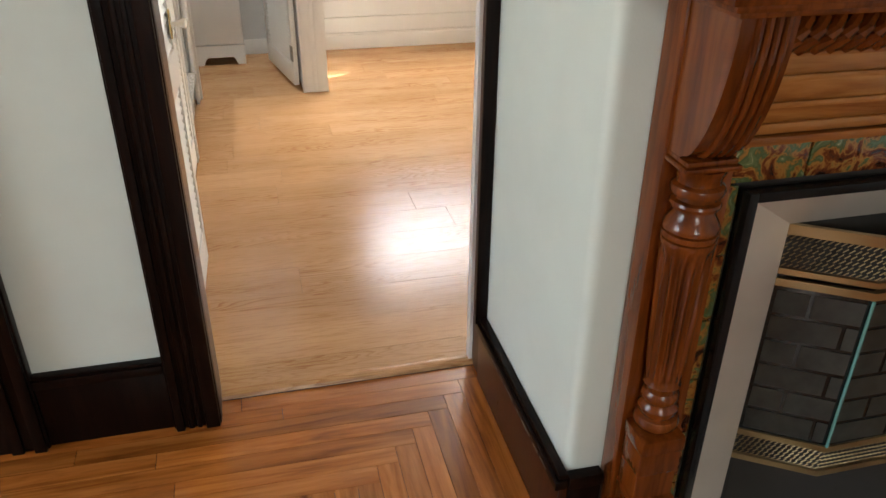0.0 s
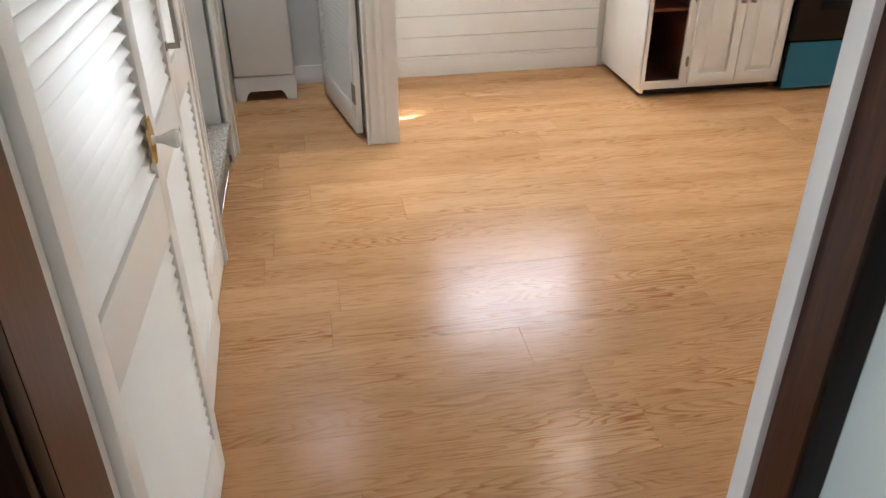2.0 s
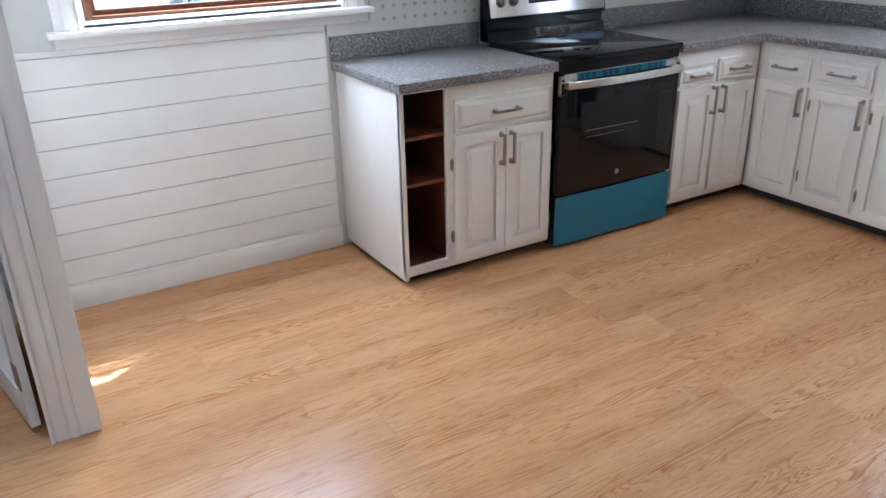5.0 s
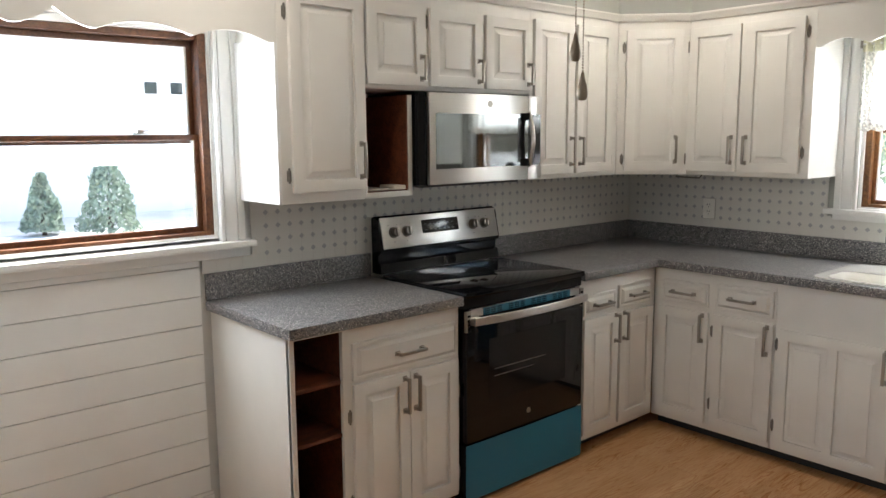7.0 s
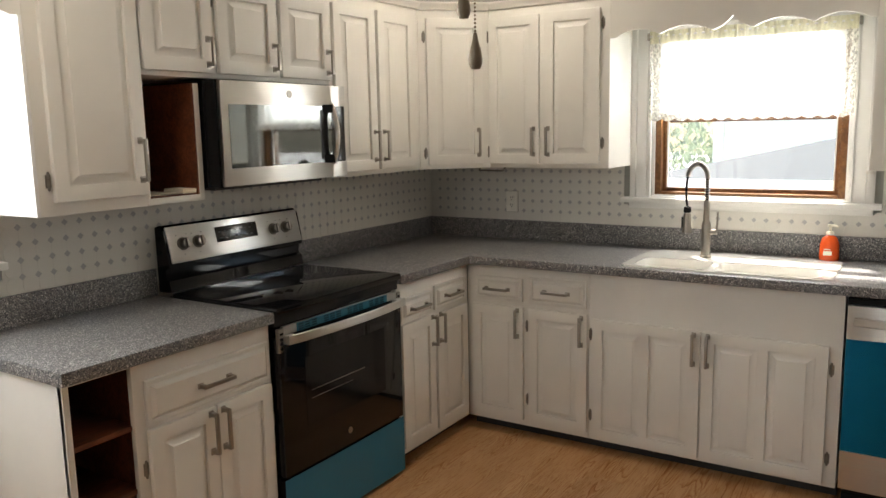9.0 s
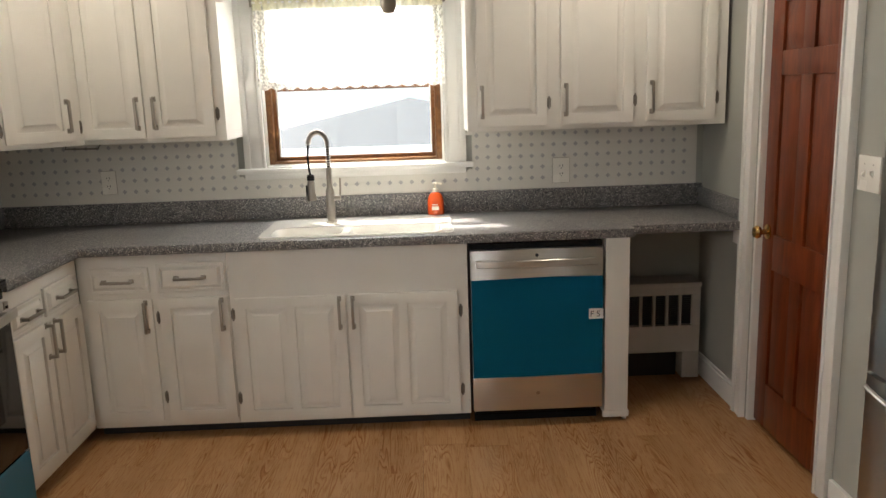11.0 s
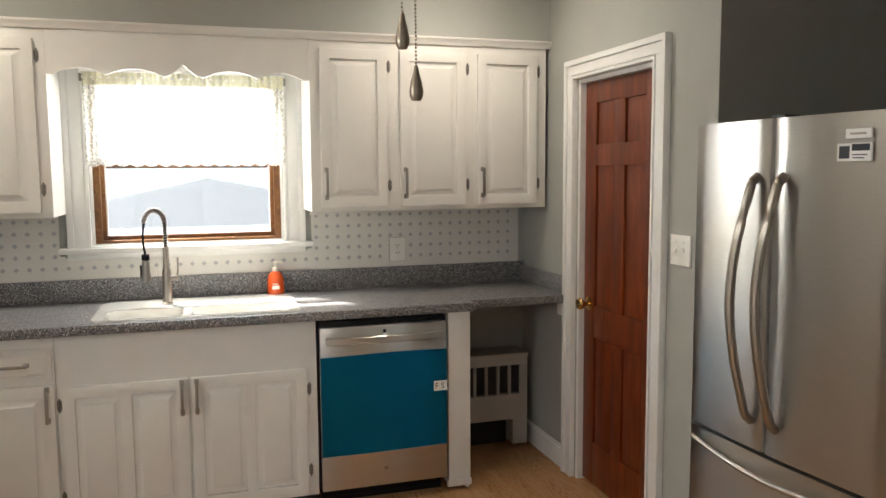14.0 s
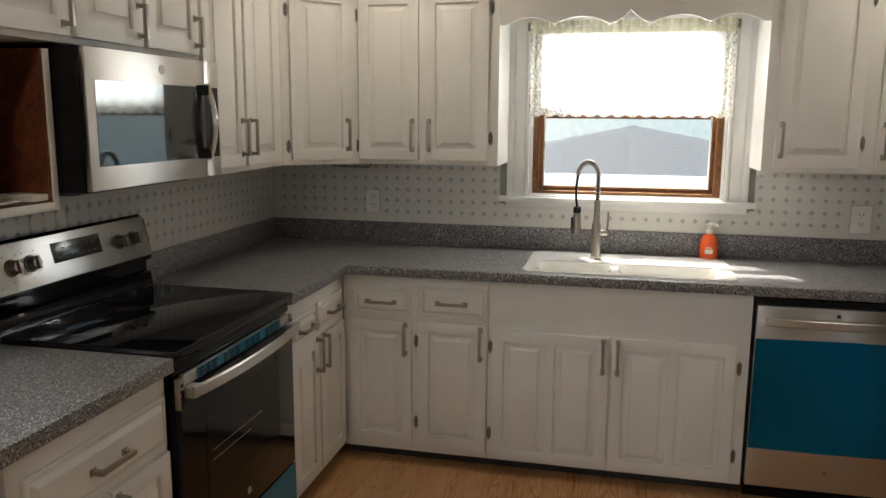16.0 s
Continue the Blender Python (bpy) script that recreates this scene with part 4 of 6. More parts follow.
dw = thing("dishwasher", "stainless steel dishwasher with teal protective film", "dishwasher", pose(2.32, -0.615, 0, 0, 0, N))
DW = 0.588
part("body", boxes((0.0, DW, 0.0, 0.57, 0.075, 0.845), (0.01, DW - 0.01, 0.06, 0.5, 0.03, 0.0745)), BLACK, dw)
part("toe_panel", boxes((0.01, DW - 0.01, 0.05, 0.06, 0.0, 0.03)), BLACK, dw, "black toe panel")
part("door", boxes((0.003, DW - 0.003, -0.03, -0.001, 0.08, 0.822), bev=0.004), STEELX, dw)
part("film", prism([(0.004, 0.240), (DW * 0.4, 0.238), (DW - 0.004, 0.243), (DW - 0.004, 0.692), (DW * 0.6, 0.697), (0.004, 0.690)], "xz", -0.0325, -0.0305), FILM2, dw, "teal protective film")
part("handle", strap(bow(0.03, DW - 0.03, -0.052, 0.018, 0.765), 0.032, 0.011), STEELX, dw, "bowed flat stainless handle")
for hx in (0.04, DW - 0.04):
    part("handle_mount", boxes((hx - 0.012, hx + 0.012, -0.055, -0.03, 0.753, 0.777), bev=0.003), STEELX, dw)
part("badge", lathe([(0.008, 0), (0.008, 0.0015)], (DW / 2, -0.032, 0.795), 12, "Y"), INK, dw, "small round badge")
part("badge", lathe([(0.009, 0), (0.009, 0.0015)], (DW / 2, -0.032, 0.16), 12, "Y"), NICKEL, dw, "small round badge")
lab = part("label", boxes((DW - 0.066, DW - 0.002, -0.0338, -0.0326, 0.498, 0.545)), PAPER, dw, "white printed label")
fsi = bpy.data.curves.new("label_text", "FONT")
fsi.body, fsi.size, fsi.align_x = "F S I", 0.038, "LEFT"
fsi.materials.append(INK)
ft = new("label_text", fsi)
ft.parent = lab
ft.matrix_basis = pose(DW - 0.061, -0.0342, 0.508, 90)
tagged(ft, "dark printed letters")

mw = thing("microwave", "stainless steel over-range microwave with a dark glass door", "microwave", pose(0.335, -1.985, 0, 0, 0, W))
MW = 0.695
part("body", boxes((0.0, MW, 0.0, 0.33, 1.325, 1.712), bev=0.002), BLACK, mw)
part("front_shell", boxes((0.0, MW, -0.066, -0.001, 1.328, 1.712), bev=0.002), BLACK, mw)
part("vent", boxes((0.05, MW - 0.05, 0.02, 0.3, 1.312, 1.324)), DARKPLASTIC, mw, "dark bottom vent")
d = part("door", boxes((0.006, 0.60, -0.086, -0.067, 1.33, 1.71), bev=0.005), STEELY, mw, "stainless door frame")
part("window", boxes((0.04, 0.598, -0.0875, -0.0852, 1.395, 1.625), bev=0.0), SMOKE, d, "dark mirrored door glass")
part("badge", lathe([(0.0145, 0), (0.0145, 0.002)], (0.355, -0.0875, 1.668), 20, "Y"), PEWTER, d, "round steel badge")
p = part("control_column", boxes((0.601, MW, -0.086, -0.067, 1.33, 1.71), bev=0.005), STEELY, mw, "stainless control column")
part("touch_panel", boxes((0.60, MW - 0.012, -0.0875, -0.0862, 1.395, 1.625)), BLACKGLASS, p, "black touch panel")
part("handle", tube([(0.592, -0.098 - 0.026 * math.sin(math.pi * k / 12), 1.388 + 0.247 * k / 12) for k in range(13)], 0.0115, 10), STEELX, mw, "bowed stainless handle")
for z0, z1 in ((1.392, 1.425), (1.598, 1.631)):
    part("handle_arm", prism([(0.545, -0.088), (0.596, -0.088), (0.600, -0.108), (0.580, -0.112)], "xy", z0, z1), BLACK, mw, "black handle arm")
part("handle_back", boxes((0.53, 0.575, -0.0885, -0.0877, 1.41, 1.61), bev=0.0), BLACK, d, "black strip behind the handle")

fr = thing("refrigerator", "stainless steel french-door refrigerator in the wall recess", "refrigerator", pose(3.525, -1.703, 0, 0, 0, E + 4))
FW, FH = 0.795, 1.655
part("body", boxes((0.0, FW, 0.0, 0.68, 0.03, FH - 0.015), bev=0.006), DARKPLASTIC, fr)
part("base_grille", boxes((0.02, FW - 0.02, -0.02, 0.0, 0.0, 0.06), bev=0.003), DARKPLASTIC, fr)


def bowed(x0, x1, z0, z1):
    """A door that bows outward across the whole width."""
    def front(x):
        return -0.052 - 0.018 * (1 - ((x - FW / 2) / (FW / 2)) ** 2)
    pts = [(x0, 0.0)] + [(x0, front(x0) + 0.012)] + [(x0 + 0.004, front(x0) + 0.003)]
    for k in range(9):
        x = x0 + 0.012 + (x1 - x0 - 0.024) * k / 8
        pts.append((x, front(x)))
    pts += [(x1 - 0.004, front(x1) + 0.003), (x1, front(x1) + 0.012), (x1, 0.0)]
    return prism(pts, "xy", z0, z1)


ZS = 0.625
for x0, x1 in ((0.0, 0.362), (0.367, FW)):
    part("door", bowed(x0, x1, ZS + 0.006, FH), STEELZ, fr, "brushed stainless door")
part("freezer_drawer", bowed(0.0, FW, 0.07, ZS - 0.006), STEELZ, fr, "brushed stainless freezer drawer")
part("gasket", boxes((0.006, FW - 0.006, -0.03, -0.001, ZS - 0.006, ZS + 0.006), (0.362, 0.367, -0.04, -0.001, ZS, FH - 0.01)), BLACK, fr, "black door gasket")
for hx, s in ((0.315, -1), (0.412, 1)):
    hp = [(hx + 0.004 * s, -0.072, 1.485), (hx + 0.004 * s, -0.092, 1.47)]
    for k in range(13):
        f = k / 12
        hp.append((hx - 0.028 * math.sin(math.pi * f) + 0.004 * s, -0.098 - 0.045 * math.sin(math.pi * f), 1.46 - 0.71 * f))
    hp += [(hx + 0.004 * s, -0.090, 0.735), (hx + 0.004 * s, -0.072, 0.72)]
    part("door_handle", tube(hp, 0.0145, 10), HANDLE, fr, "long bowed stainless handle")
part("drawer_handle", tube([(0.05, -0.072, 0.592)] + [(0.05 + (FW - 0.1) * k / 12, -0.080 - 0.018 * math.sin(math.pi * k / 12), 0.588 - 0.03 * math.sin(math.pi * k / 12)) for k in range(13)] + [(FW - 0.05, -0.072, 0.592)], 0.0085, 10), NICKEL, fr, "bowed stainless drawer handle")
part("hinge_cap", boxes((0.325, 0.375, -0.04, 0.02, FH + 0.0005, FH + 0.012), bev=0.003), DARKPLASTIC, fr)
part("name_plate", boxes((0.62, 0.70, -0.0715, -0.0645, 1.585, 1.61), bev=0.002), PAPER, fr, "small pale name plate")
part("name_bar", boxes((0.635, 0.685, -0.0722, -0.0716, 1.594, 1.60)), NICKEL, fr, "grey lettering bar")
lab = part("sticker", boxes((0.595, 0.70, -0.0712, -0.0635, 1.525, 1.572)), PAPER, fr, "white product sticker")
part("sticker_print", boxes((0.602, 0.635, -0.0718, -0.0713, 1.532, 1.565), (0.642, 0.697, -0.0718, -0.0713, 1.552, 1.57), (0.645, 0.69, -0.0718, -0.0713, 1.54, 1.543), (0.645, 0.68, -0.0718, -0.0713, 1.532, 1.535)), INK, lab, "dark sticker print")

# ---- wall cabinets ----
ZT = 2.115


def upper(label, m, w, z0, z1=ZT, d=0.33):
    cab = thing("wall_cabinet", label, "wall cabinet", m)
    part("carcass", boxes((0, w, 0.0, d, z0, z1), bev=0.002), WHITE, cab)
    return cab


cab = thing("wall_cabinet", "white wall cabinet with one tall door and an open cubby", "wall cabinet", pose(0.335, -2.62, 0, 0, 0, W))
part("carcass", boxes((0, 0.375, 0.0, 0.33, 1.285, ZT), bev=0.002), WHITE, cab)
part("cubby_frame", boxes((0.375, 0.60, 0.0, 0.33, 1.285, 1.307), (0.598, 0.618, 0.0, 0.33, 1.285, 1.70), (0.376, 0.386, 0.0, 0.02, 1.307, 1.70), bev=0.0015), WHITE, cab)
for r in ((0.376, 0.383, 0.02, 0.33, 1.3075, 1.70), (0.591, 0.597, 0.004, 0.33, 1.3075, 1.70), (0.383, 0.591, 0.315, 0.325, 1.3075, 1.70), (0.383, 0.591, 0.01, 0.315, 1.3075, 1.312)):
    part("lining_board", boxes(r), CABWOOD, cab, "dark red stained lining board")
fronts(cab, [(0.042, 1.325, 0.33, 0.735, 1, 1, 1.44, (1.39, 1.98))])
thing("loose_bracket", "small white plastic bracket lying in the open cubby", "bracket", None, bm=boxes((0.22, 0.325, -2.09, -2.03, 1.3125, 1.33), (0.12, 0.30, -2.2, -2.1, 1.3125, 1.318), bev=0.003), material=PUMP)
cab = upper("white wall cabinet with three small doors above the microwave", pose(0.335, -2.24, 0, 0, 0, W), 0.955, 1.72)
fronts(cab, [(0.006, 1.737, 0.298, 0.32, 1, 1, 1.81, (1.80, 2.0)), (0.33, 1.737, 0.303, 0.32, 1, 1, 1.81, (1.80, 2.0)), (0.654, 1.737, 0.299, 0.32, 1, 1, 1.81, (1.80, 2.0))])
cab = upper("white wall cabinet with two narrow doors beside the microwave", pose(0.335, -1.285, 0, 0, 0, W), 0.685, 1.318)
fronts(cab, [(0.02, 1.34, 0.293, 0.73, 1, 1, 1.45, ()), (0.335, 1.34, 0.29, 0.73, 1, -1, 1.45, (1.40, 1.96))])
# corner cabinet set at forty-five degrees
cab = thing("wall_cabinet", "white diagonal corner wall cabinet with one door", "wall cabinet", pose(0.335, -0.595, 0, 0, 0, 45))
c45 = prism([(0.0, 0.0), (0.368, 0.0), (0.60, 0.232), (0.1835, 0.65), (-0.233, 0.235)], "xy", 1.318, ZT)
part("carcass", c45, WHITE, cab)
fronts(cab, [(0.04, 1.34, 0.29, 0.73, 1, 1, 1.45, (1.40, 1.98))])
cab = upper("white wall cabinet with two doors beside the sink window", pose(0.598, -0.335, 0, 0, 0, N), 0.647, 1.318)
fronts(cab, [(0.006, 1.34, 0.28, 0.73, 1, 1, 1.45, (1.40, 1.98)), (0.316, 1.34, 0.286, 0.73, 1, -1, 1.45, (1.44, 2.0))])
cab = upper("white wall cabinet with three doors over the dishwasher", pose(2.345, -0.335, 0, 0, 0, N), 1.193, 1.318)
fronts(cab, [(0.046, 1.34, 0.318, 0.735, 1, -1, 1.45, (1.44, 2.0)), (0.428, 1.34, 0.332, 0.735, 1, -1, 1.45, (1.44, 2.0)), (0.821, 1.34, 0.318, 0.735, 1, -1, 1.45, (1.44, 2.0))])
part("trim_strip", boxes((-0.012, 0.02, -0.012, 0.0, 1.305, 1.318), bev=0.001), WHITE, cab)

# crown strip and scalloped boards over the windows
for nm, prof in (("crown_moulding", [(0.0, 0.0), (-0.012, 0.0), (-0.016, 0.012), (-0.03, 0.026), (-0.03, 0.034), (0.0, 0.04)]),):
    bm = bmesh.new()
    for a, b in (((0.335, -4.10), (0.335, -0.595)), ((0.335, -0.595), (0.595, -0.335)), ((0.595, -0.335), (WX - 0.001, -0.335))):
        d = (Vector(b) - Vector(a)).normalized()
        nrm = Vector((d.y, -d.x))
        ring = [[bm.verts.new((p[0] - nrm.x * q[0], p[1] - nrm.y * q[0], ZT - 0.002 + q[1])) for q in prof] for p in (a, b)]
        for k in range(len(prof)):
            bm.faces.new((ring[0][k], ring[0][(k + 1) % len(prof)], ring[1][(k + 1) % len(prof)], ring[1][k]))
        bm.faces.new(ring[0])
        bm.faces.new(ring[1])
    bmesh.ops.recalc_face_normals(bm, faces=bm.faces)
    built(nm, bm, WHITE)


def scallop(u):
    """Height of the lower edge along a scalloped board, u from 0 to 1, about its base line."""
    v = abs(u - 0.5) * 2
    if v < 0.16:
        return 0.055 * (1 - v / 0.16) ** 1.8
    if v < 0.58:
        return 0.031 * math.sin(math.pi * (v - 0.16) / 0.42) ** 0.9
    if v < 0.95:
        return 0.031 * math.sin(math.pi * (v - 0.58) / 0.37) ** 0.9
    return 0.0


def valance(name, plane, face, a, b, z, label):
    n = 160
    lo = [(a + (b - a) * k / n, z + scallop(k / n)) for k in range(n + 1)]
    out = lo + [(b, ZT), (a, ZT)]
    f0, f1 = (face - 0.018, face)
    return thing(name, label, "window valance board", None, bm=prism(out, plane, f0, f1), material=WHITE)


valance("valance_board", "xz", -0.318, 1.246, 2.344, 1.925, "white scalloped wooden valance board over the sink window")
valance("valance_board", "yz", 0.335, -4.099, -2.621, 1.868, "white scalloped wooden valance board over the side window")
thing("side_board", "white shaped side board of the wall cabinet beside the window", "panel", None, bm=prism([(0.0, 1.285), (0.334, 1.285), (0.334, 1.873), (0.30, 1.88), (0.24, 1.892), (0.15, 1.885), (0.0, 1.895)], "xz", -2.632, -2.6205), material=BOARD)


# ---- windows ----
def window(name, m, w, h, wood_mat, sash_at, glass_in, wall=0.16, top=True):
    """A double-hung window in an opening w by h, seen from the room at local y = 0, with the wall behind it."""
    win = tagged(new(name), kind="structure")
    win.matrix_basis = m
    part("window_liner", boxes((0, 0.012, 0.005, wall, 0, h), (w - 0.012, w, 0.005, wall, 0, h), (0.012, w - 0.012, 0.005, wall, 0, 0.012), (0.012, w - 0.012, 0.005, wall, h - 0.025, h)), TRIM, win)
    part("window_frame", boxes((0.012, 0.042, 0.012, 0.12, 0.012, h - 0.025), (w - 0.042, w - 0.012, 0.012, 0.12, 0.012, h - 0.025), (0.042, w - 0.042, 0.012, 0.12, 0.012, 0.026), (0.042, w - 0.042, 0.03, 0.12, h - 0.05, h - 0.025), bev=0.002), wood_mat, win)
    s, g = 0.018, glass_in
    for k, (z0, z1, y0, y1) in enumerate(((0.0265, sash_at + 0.02, 0.045, 0.072), (sash_at - 0.014, h - 0.05, 0.078, 0.104))):
        sash = part("sash", boxes((0.0425, 0.0425 + s, y0, y1, z0, z1), (w - 0.0425 - s, w - 0.0425, y0, y1, z0, z1), (0.0425 + s, w - 0.0425 - s, y0, y1, z0, z0 + 0.020), (0.0425 + s, w - 0.0425 - s, y0, y1, z1 - 0.022, z1), bev=0.002), wood_mat, win)
        gl = part("pane", boxes((0.0425 + s, w - 0.0425 - s, (y0 + y1) / 2 - 0.002, (y0 + y1) / 2 + 0.002, z0 + 0.020, z1 - 0.022)), GLASS, sash, "clear glass pane", soft=False)
        gl.visible_shadow = False
        part("glazing_bead", boxes((0.0425 + s, 0.0425 + s + 0.006, y0 + 0.004, y1 - 0.004, z0 + 0.020, z1 - 0.022), (w - 0.0485 - s, w - 0.0425 - s, y0 + 0.004, y1 - 0.004, z0 + 0.020, z1 - 0.022)), TRIM, sash, "white glazing bead")
    return win


wn = window("window_1", pose(NW0, 0, NZ0, 0, 0, N), NW1 - NW0, NZ1 - NZ0, SASHN, 0.385, 0.02)
casing("window_casing_north", "y", -0.001, -1, NW0 - 0.002, NW1 + 0.002, NZ1 + 0.002, 0.105, TRIM, foot=1.1555, thick=0.022)
ww = window("window_2", pose(0, WY0, WZ0, 0, 0, W), WY1 - WY0, WZ1 - WZ0, SASH, 0.385, 0.02)
for k in (0.27, 0.80):
    lk = part("sash_lock", boxes((k - 0.03, k + 0.03, 0.03, 0.055, 0.406, 0.412), (k - 0.012, k + 0.012, 0.034, 0.05, 0.412, 0.424), (k, k + 0.032, 0.032, 0.04, 0.416, 0.422), bev=0.0015), NICKEL, ww, "metal sash lock")
casing("window_casing_west", "x", 0.001, 1, WY0 - 0.002, WY1 + 0.002, WZ1 + 0.002, 0.10, TRIM, foot=1.1255, thick=0.026)
built("window_stool_north", boxes((1.205, 2.385, -0.055, 0.03, 1.13, 1.155), (1.24, 2.35, -0.022, 0.0, 1.10, 1.1295), (NW0, NW1, -0.021, 0.02, 1.1555, 1.1625), bev=0.004), TRIM)
built("window_stool_west", boxes((-0.03, 0.06, -3.92, -2.585, 1.10, 1.125), (-0.03, 0.024, -3.90, -2.60, 1.0597, 1.0998), (-0.06, 0.0, WY0, WY1, 1.125, 1.142), bev=0.004), TRIM)
# curtain on the north window
cur = thing("curtain", "sheer white cafe curtain with lace edging in the sink window", "curtain", pose(0, 0, 0))


def cloth(x0, x1, z0, z1, y, amp, waves, material, name, nx=120, nz=8, wavy=0.0, label=""):
    bm = bmesh.new()
    g = []
    for j in range(nz + 1):
        f = j / nz
        row = []
        for i in range(nx + 1):
            u = i / nx
            x = x0 + (x1 - x0) * u
            yy = y + amp * math.sin(u * waves * 2 * math.pi) * (0.6 + 0.4 * f) + 0.3 * amp * math.sin(u * waves * 5.1 + 1)
            z = z1 + (z0 - z1) * f
            if j == nz:
                z -= wavy * abs(math.sin(u * waves * math.pi * 1.3))
            row.append(bm.verts.new((x, yy, z)))
        g.append(row)
    for j in range(nz):
        for i in range(nx):
            bm.faces.new((g[j][i], g[j][i + 1], g[j + 1][i + 1], g[j + 1][i]))
    return part(name, bm, material, cur, label)


cloth(1.385, 2.215, 1.575, 1.945, -0.042, 0.005, 11, CLOTH, "panel")
cloth(1.345, 1.40, 1.56, 1.94, -0.048, 0.006, 2, LACE, "lace_edge", nx=24, label="cream lace side edging")
cloth(2.20, 2.255, 1.56, 1.94, -0.048, 0.006, 2, LACE, "lace_edge", nx=24, label="cream lace side edging")
cloth(1.345, 2.255, 1.548, 1.578, -0.046, 0.005, 11, LACE, "lace_hem", wavy=0.012, nz=3, label="cream lace scalloped hem")
cloth(1.345, 2.255, 1.912, 1.972, -0.056, 0.008, 26, HEADING, "gathered_heading", nx=260, nz=3, label="cream gathered heading")
part("rod", tube([(1.34, -0.05, 1.948), (2.26, -0.05, 1.948)], 0.005, 8), TRIM, cur, "thin white curtain rod")
for rx in (1.338, 2.262):
    part("bracket", boxes((rx - 0.006, rx + 0.006, -0.055, -0.02, 1.93, 1.965), bev=0.001), PEWTER, cur, "dark rod bracket")

# ---- east door ----
door = tagged(new("door_1"), kind="structure")
door.matrix_basis = pose(WX + 0.028, DY1 - 0.02, 0.012, 0, 0, E)
DWD, DH = (DY1 - DY0) - 0.04, DZ - 0.032
bm = bmesh.new()
box(bm, 0.001, DWD - 0.001, 0.012, 0.028, 0.001, DH - 0.001)
st, ms = 0.10, 0.085
rails = [(0.0, 0.20), (0.73 - 0.02, 0.86), (1.515, 1.61), (1.80, DH)]
for a, b in ((0, st), (DWD - st, DWD)):
    box(bm, a, b, 0.0, 0.035, 0, DH, bev=0.002)
mx0, mx1 = (DWD - ms) / 2, (DWD + ms) / 2
for a, b in rails:
    box(bm, st, DWD - st, 0.0, 0.035, a, b, bev=0.002)
for (a, b), (c, d) in zip(rails, rails[1:]):
    box(bm, mx0, mx1, 0.0, 0.035, b, c, bev=0.002)
part("door_leaf", bm, DOORWOOD, door, "six-panel reddish brown stained wood")
for (a, b), (c, d) in zip(rails, rails[1:]):
    for p0, p1 in ((st, mx0), (mx1, DWD - st)):
        q = bmesh.new()
        e, f = 0.004, 0.042
        lo = [q.verts.new(v) for v in ((p0 + e, 0.011, b + e), (p1 - e, 0.011, b + e), (p1 - e, 0.011, c - e), (p0 + e, 0.011, c - e))]
        hi = [q.verts.new(v) for v in ((p0 + f, 0.001, b + f), (p1 - f, 0.001, b + f), (p1 - f, 0.001, c - f), (p0 + f, 0.001, c - f))]
        for i in range(4):
            q.faces.new((lo[i], lo[(i + 1) % 4], hi[(i + 1) % 4], hi[i]))
        q.faces.new(hi)
        part("door_panel", q, DOORWOOD, door, "raised wood panel")
kn = lathe([(0.032, 0.0), (0.032, 0.004), (0.012, 0.008), (0.011, 0.028), (0.024, 0.036), (0.028, 0.048), (0.022, 0.060), (0.0, 0.064)], seg=24, axis="Y")
bmesh.ops.scale(kn, vec=(1, -1, 1), verts=kn.verts)
bmesh.ops.reverse_faces(kn, faces=kn.faces)
bmesh.ops.translate(kn, vec=(0.05, 0.0, 0.865), verts=kn.verts)
part("door_knob", kn, BRASS, door, "round polished brass knob")

# ---- electric plates ----
def plate(name, label, m, w, h, kind):
    p = thing(name, label, "wall plate", m)
    part("plate", boxes((-w / 2, w / 2, -0.007, 0, -h / 2, h / 2), bev=0.003), IVORY, p)
    # grey rim drawn as the thin shadow round the plate
    part("plate_shadow_gap", boxes((-w / 2 - 0.0018, w / 2 + 0.0018, -0.0012, 0.001, -h / 2 - 0.0018, h / 2 + 0.0018)), COVER, p, "grey outline as the plate's shadow")
    if kind == "outlet":
        for s in (-1, 1):
            r = part("socket", lathe([(0.017, 0.0), (0.017, 0.0035)], (0, -0.0095, s * 0.02), 16, "Y"), IVORY, p)
            part("socket_slot", boxes((-0.0085, -0.0055, -0.0106, -0.0096, s * 0.02 - 0.001, s * 0.02 + 0.008), (0.0055, 0.0085, -0.0106, -0.0096, s * 0.02 - 0.001, s * 0.02 + 0.008), (-0.002, 0.002, -0.0106, -0.0096, s * 0.02 - 0.011, s * 0.02 - 0.007)), INK, r, "dark slots")
    else:
        for s in (-1, 1):
            t = part("toggle", prism([(-0.006, -0.012), (-0.006, 0.012), (-0.018, 0.006 * s + 0.003), (-0.018, 0.006 * s - 0.003)], "yz", s * 0.024 - 0.004, s * 0.024 + 0.004), IVORY, p)
            part("screw", lathe([(0.003, 0), (0.003, 0.001)], (s * 0.024, -0.0072, 0.03), 8, "Y"), NICKEL, p, "small screw head")
    return p


plate("outlet", "ivory double outlet on the tiled wall", pose(0.56, -0.013, 1.11), 0.072, 0.115, "outlet")
plate("outlet", "ivory double outlet on the tiled wall over the dishwasher", pose(2.832, -0.013, 1.095), 0.085, 0.125, "outlet")
plate("light_switch", "ivory double light switch on the grey wall beside the door", pose(WX - 0.0005, -1.505, 1.205, 0, 0, E), 0.125, 0.115, "switch")

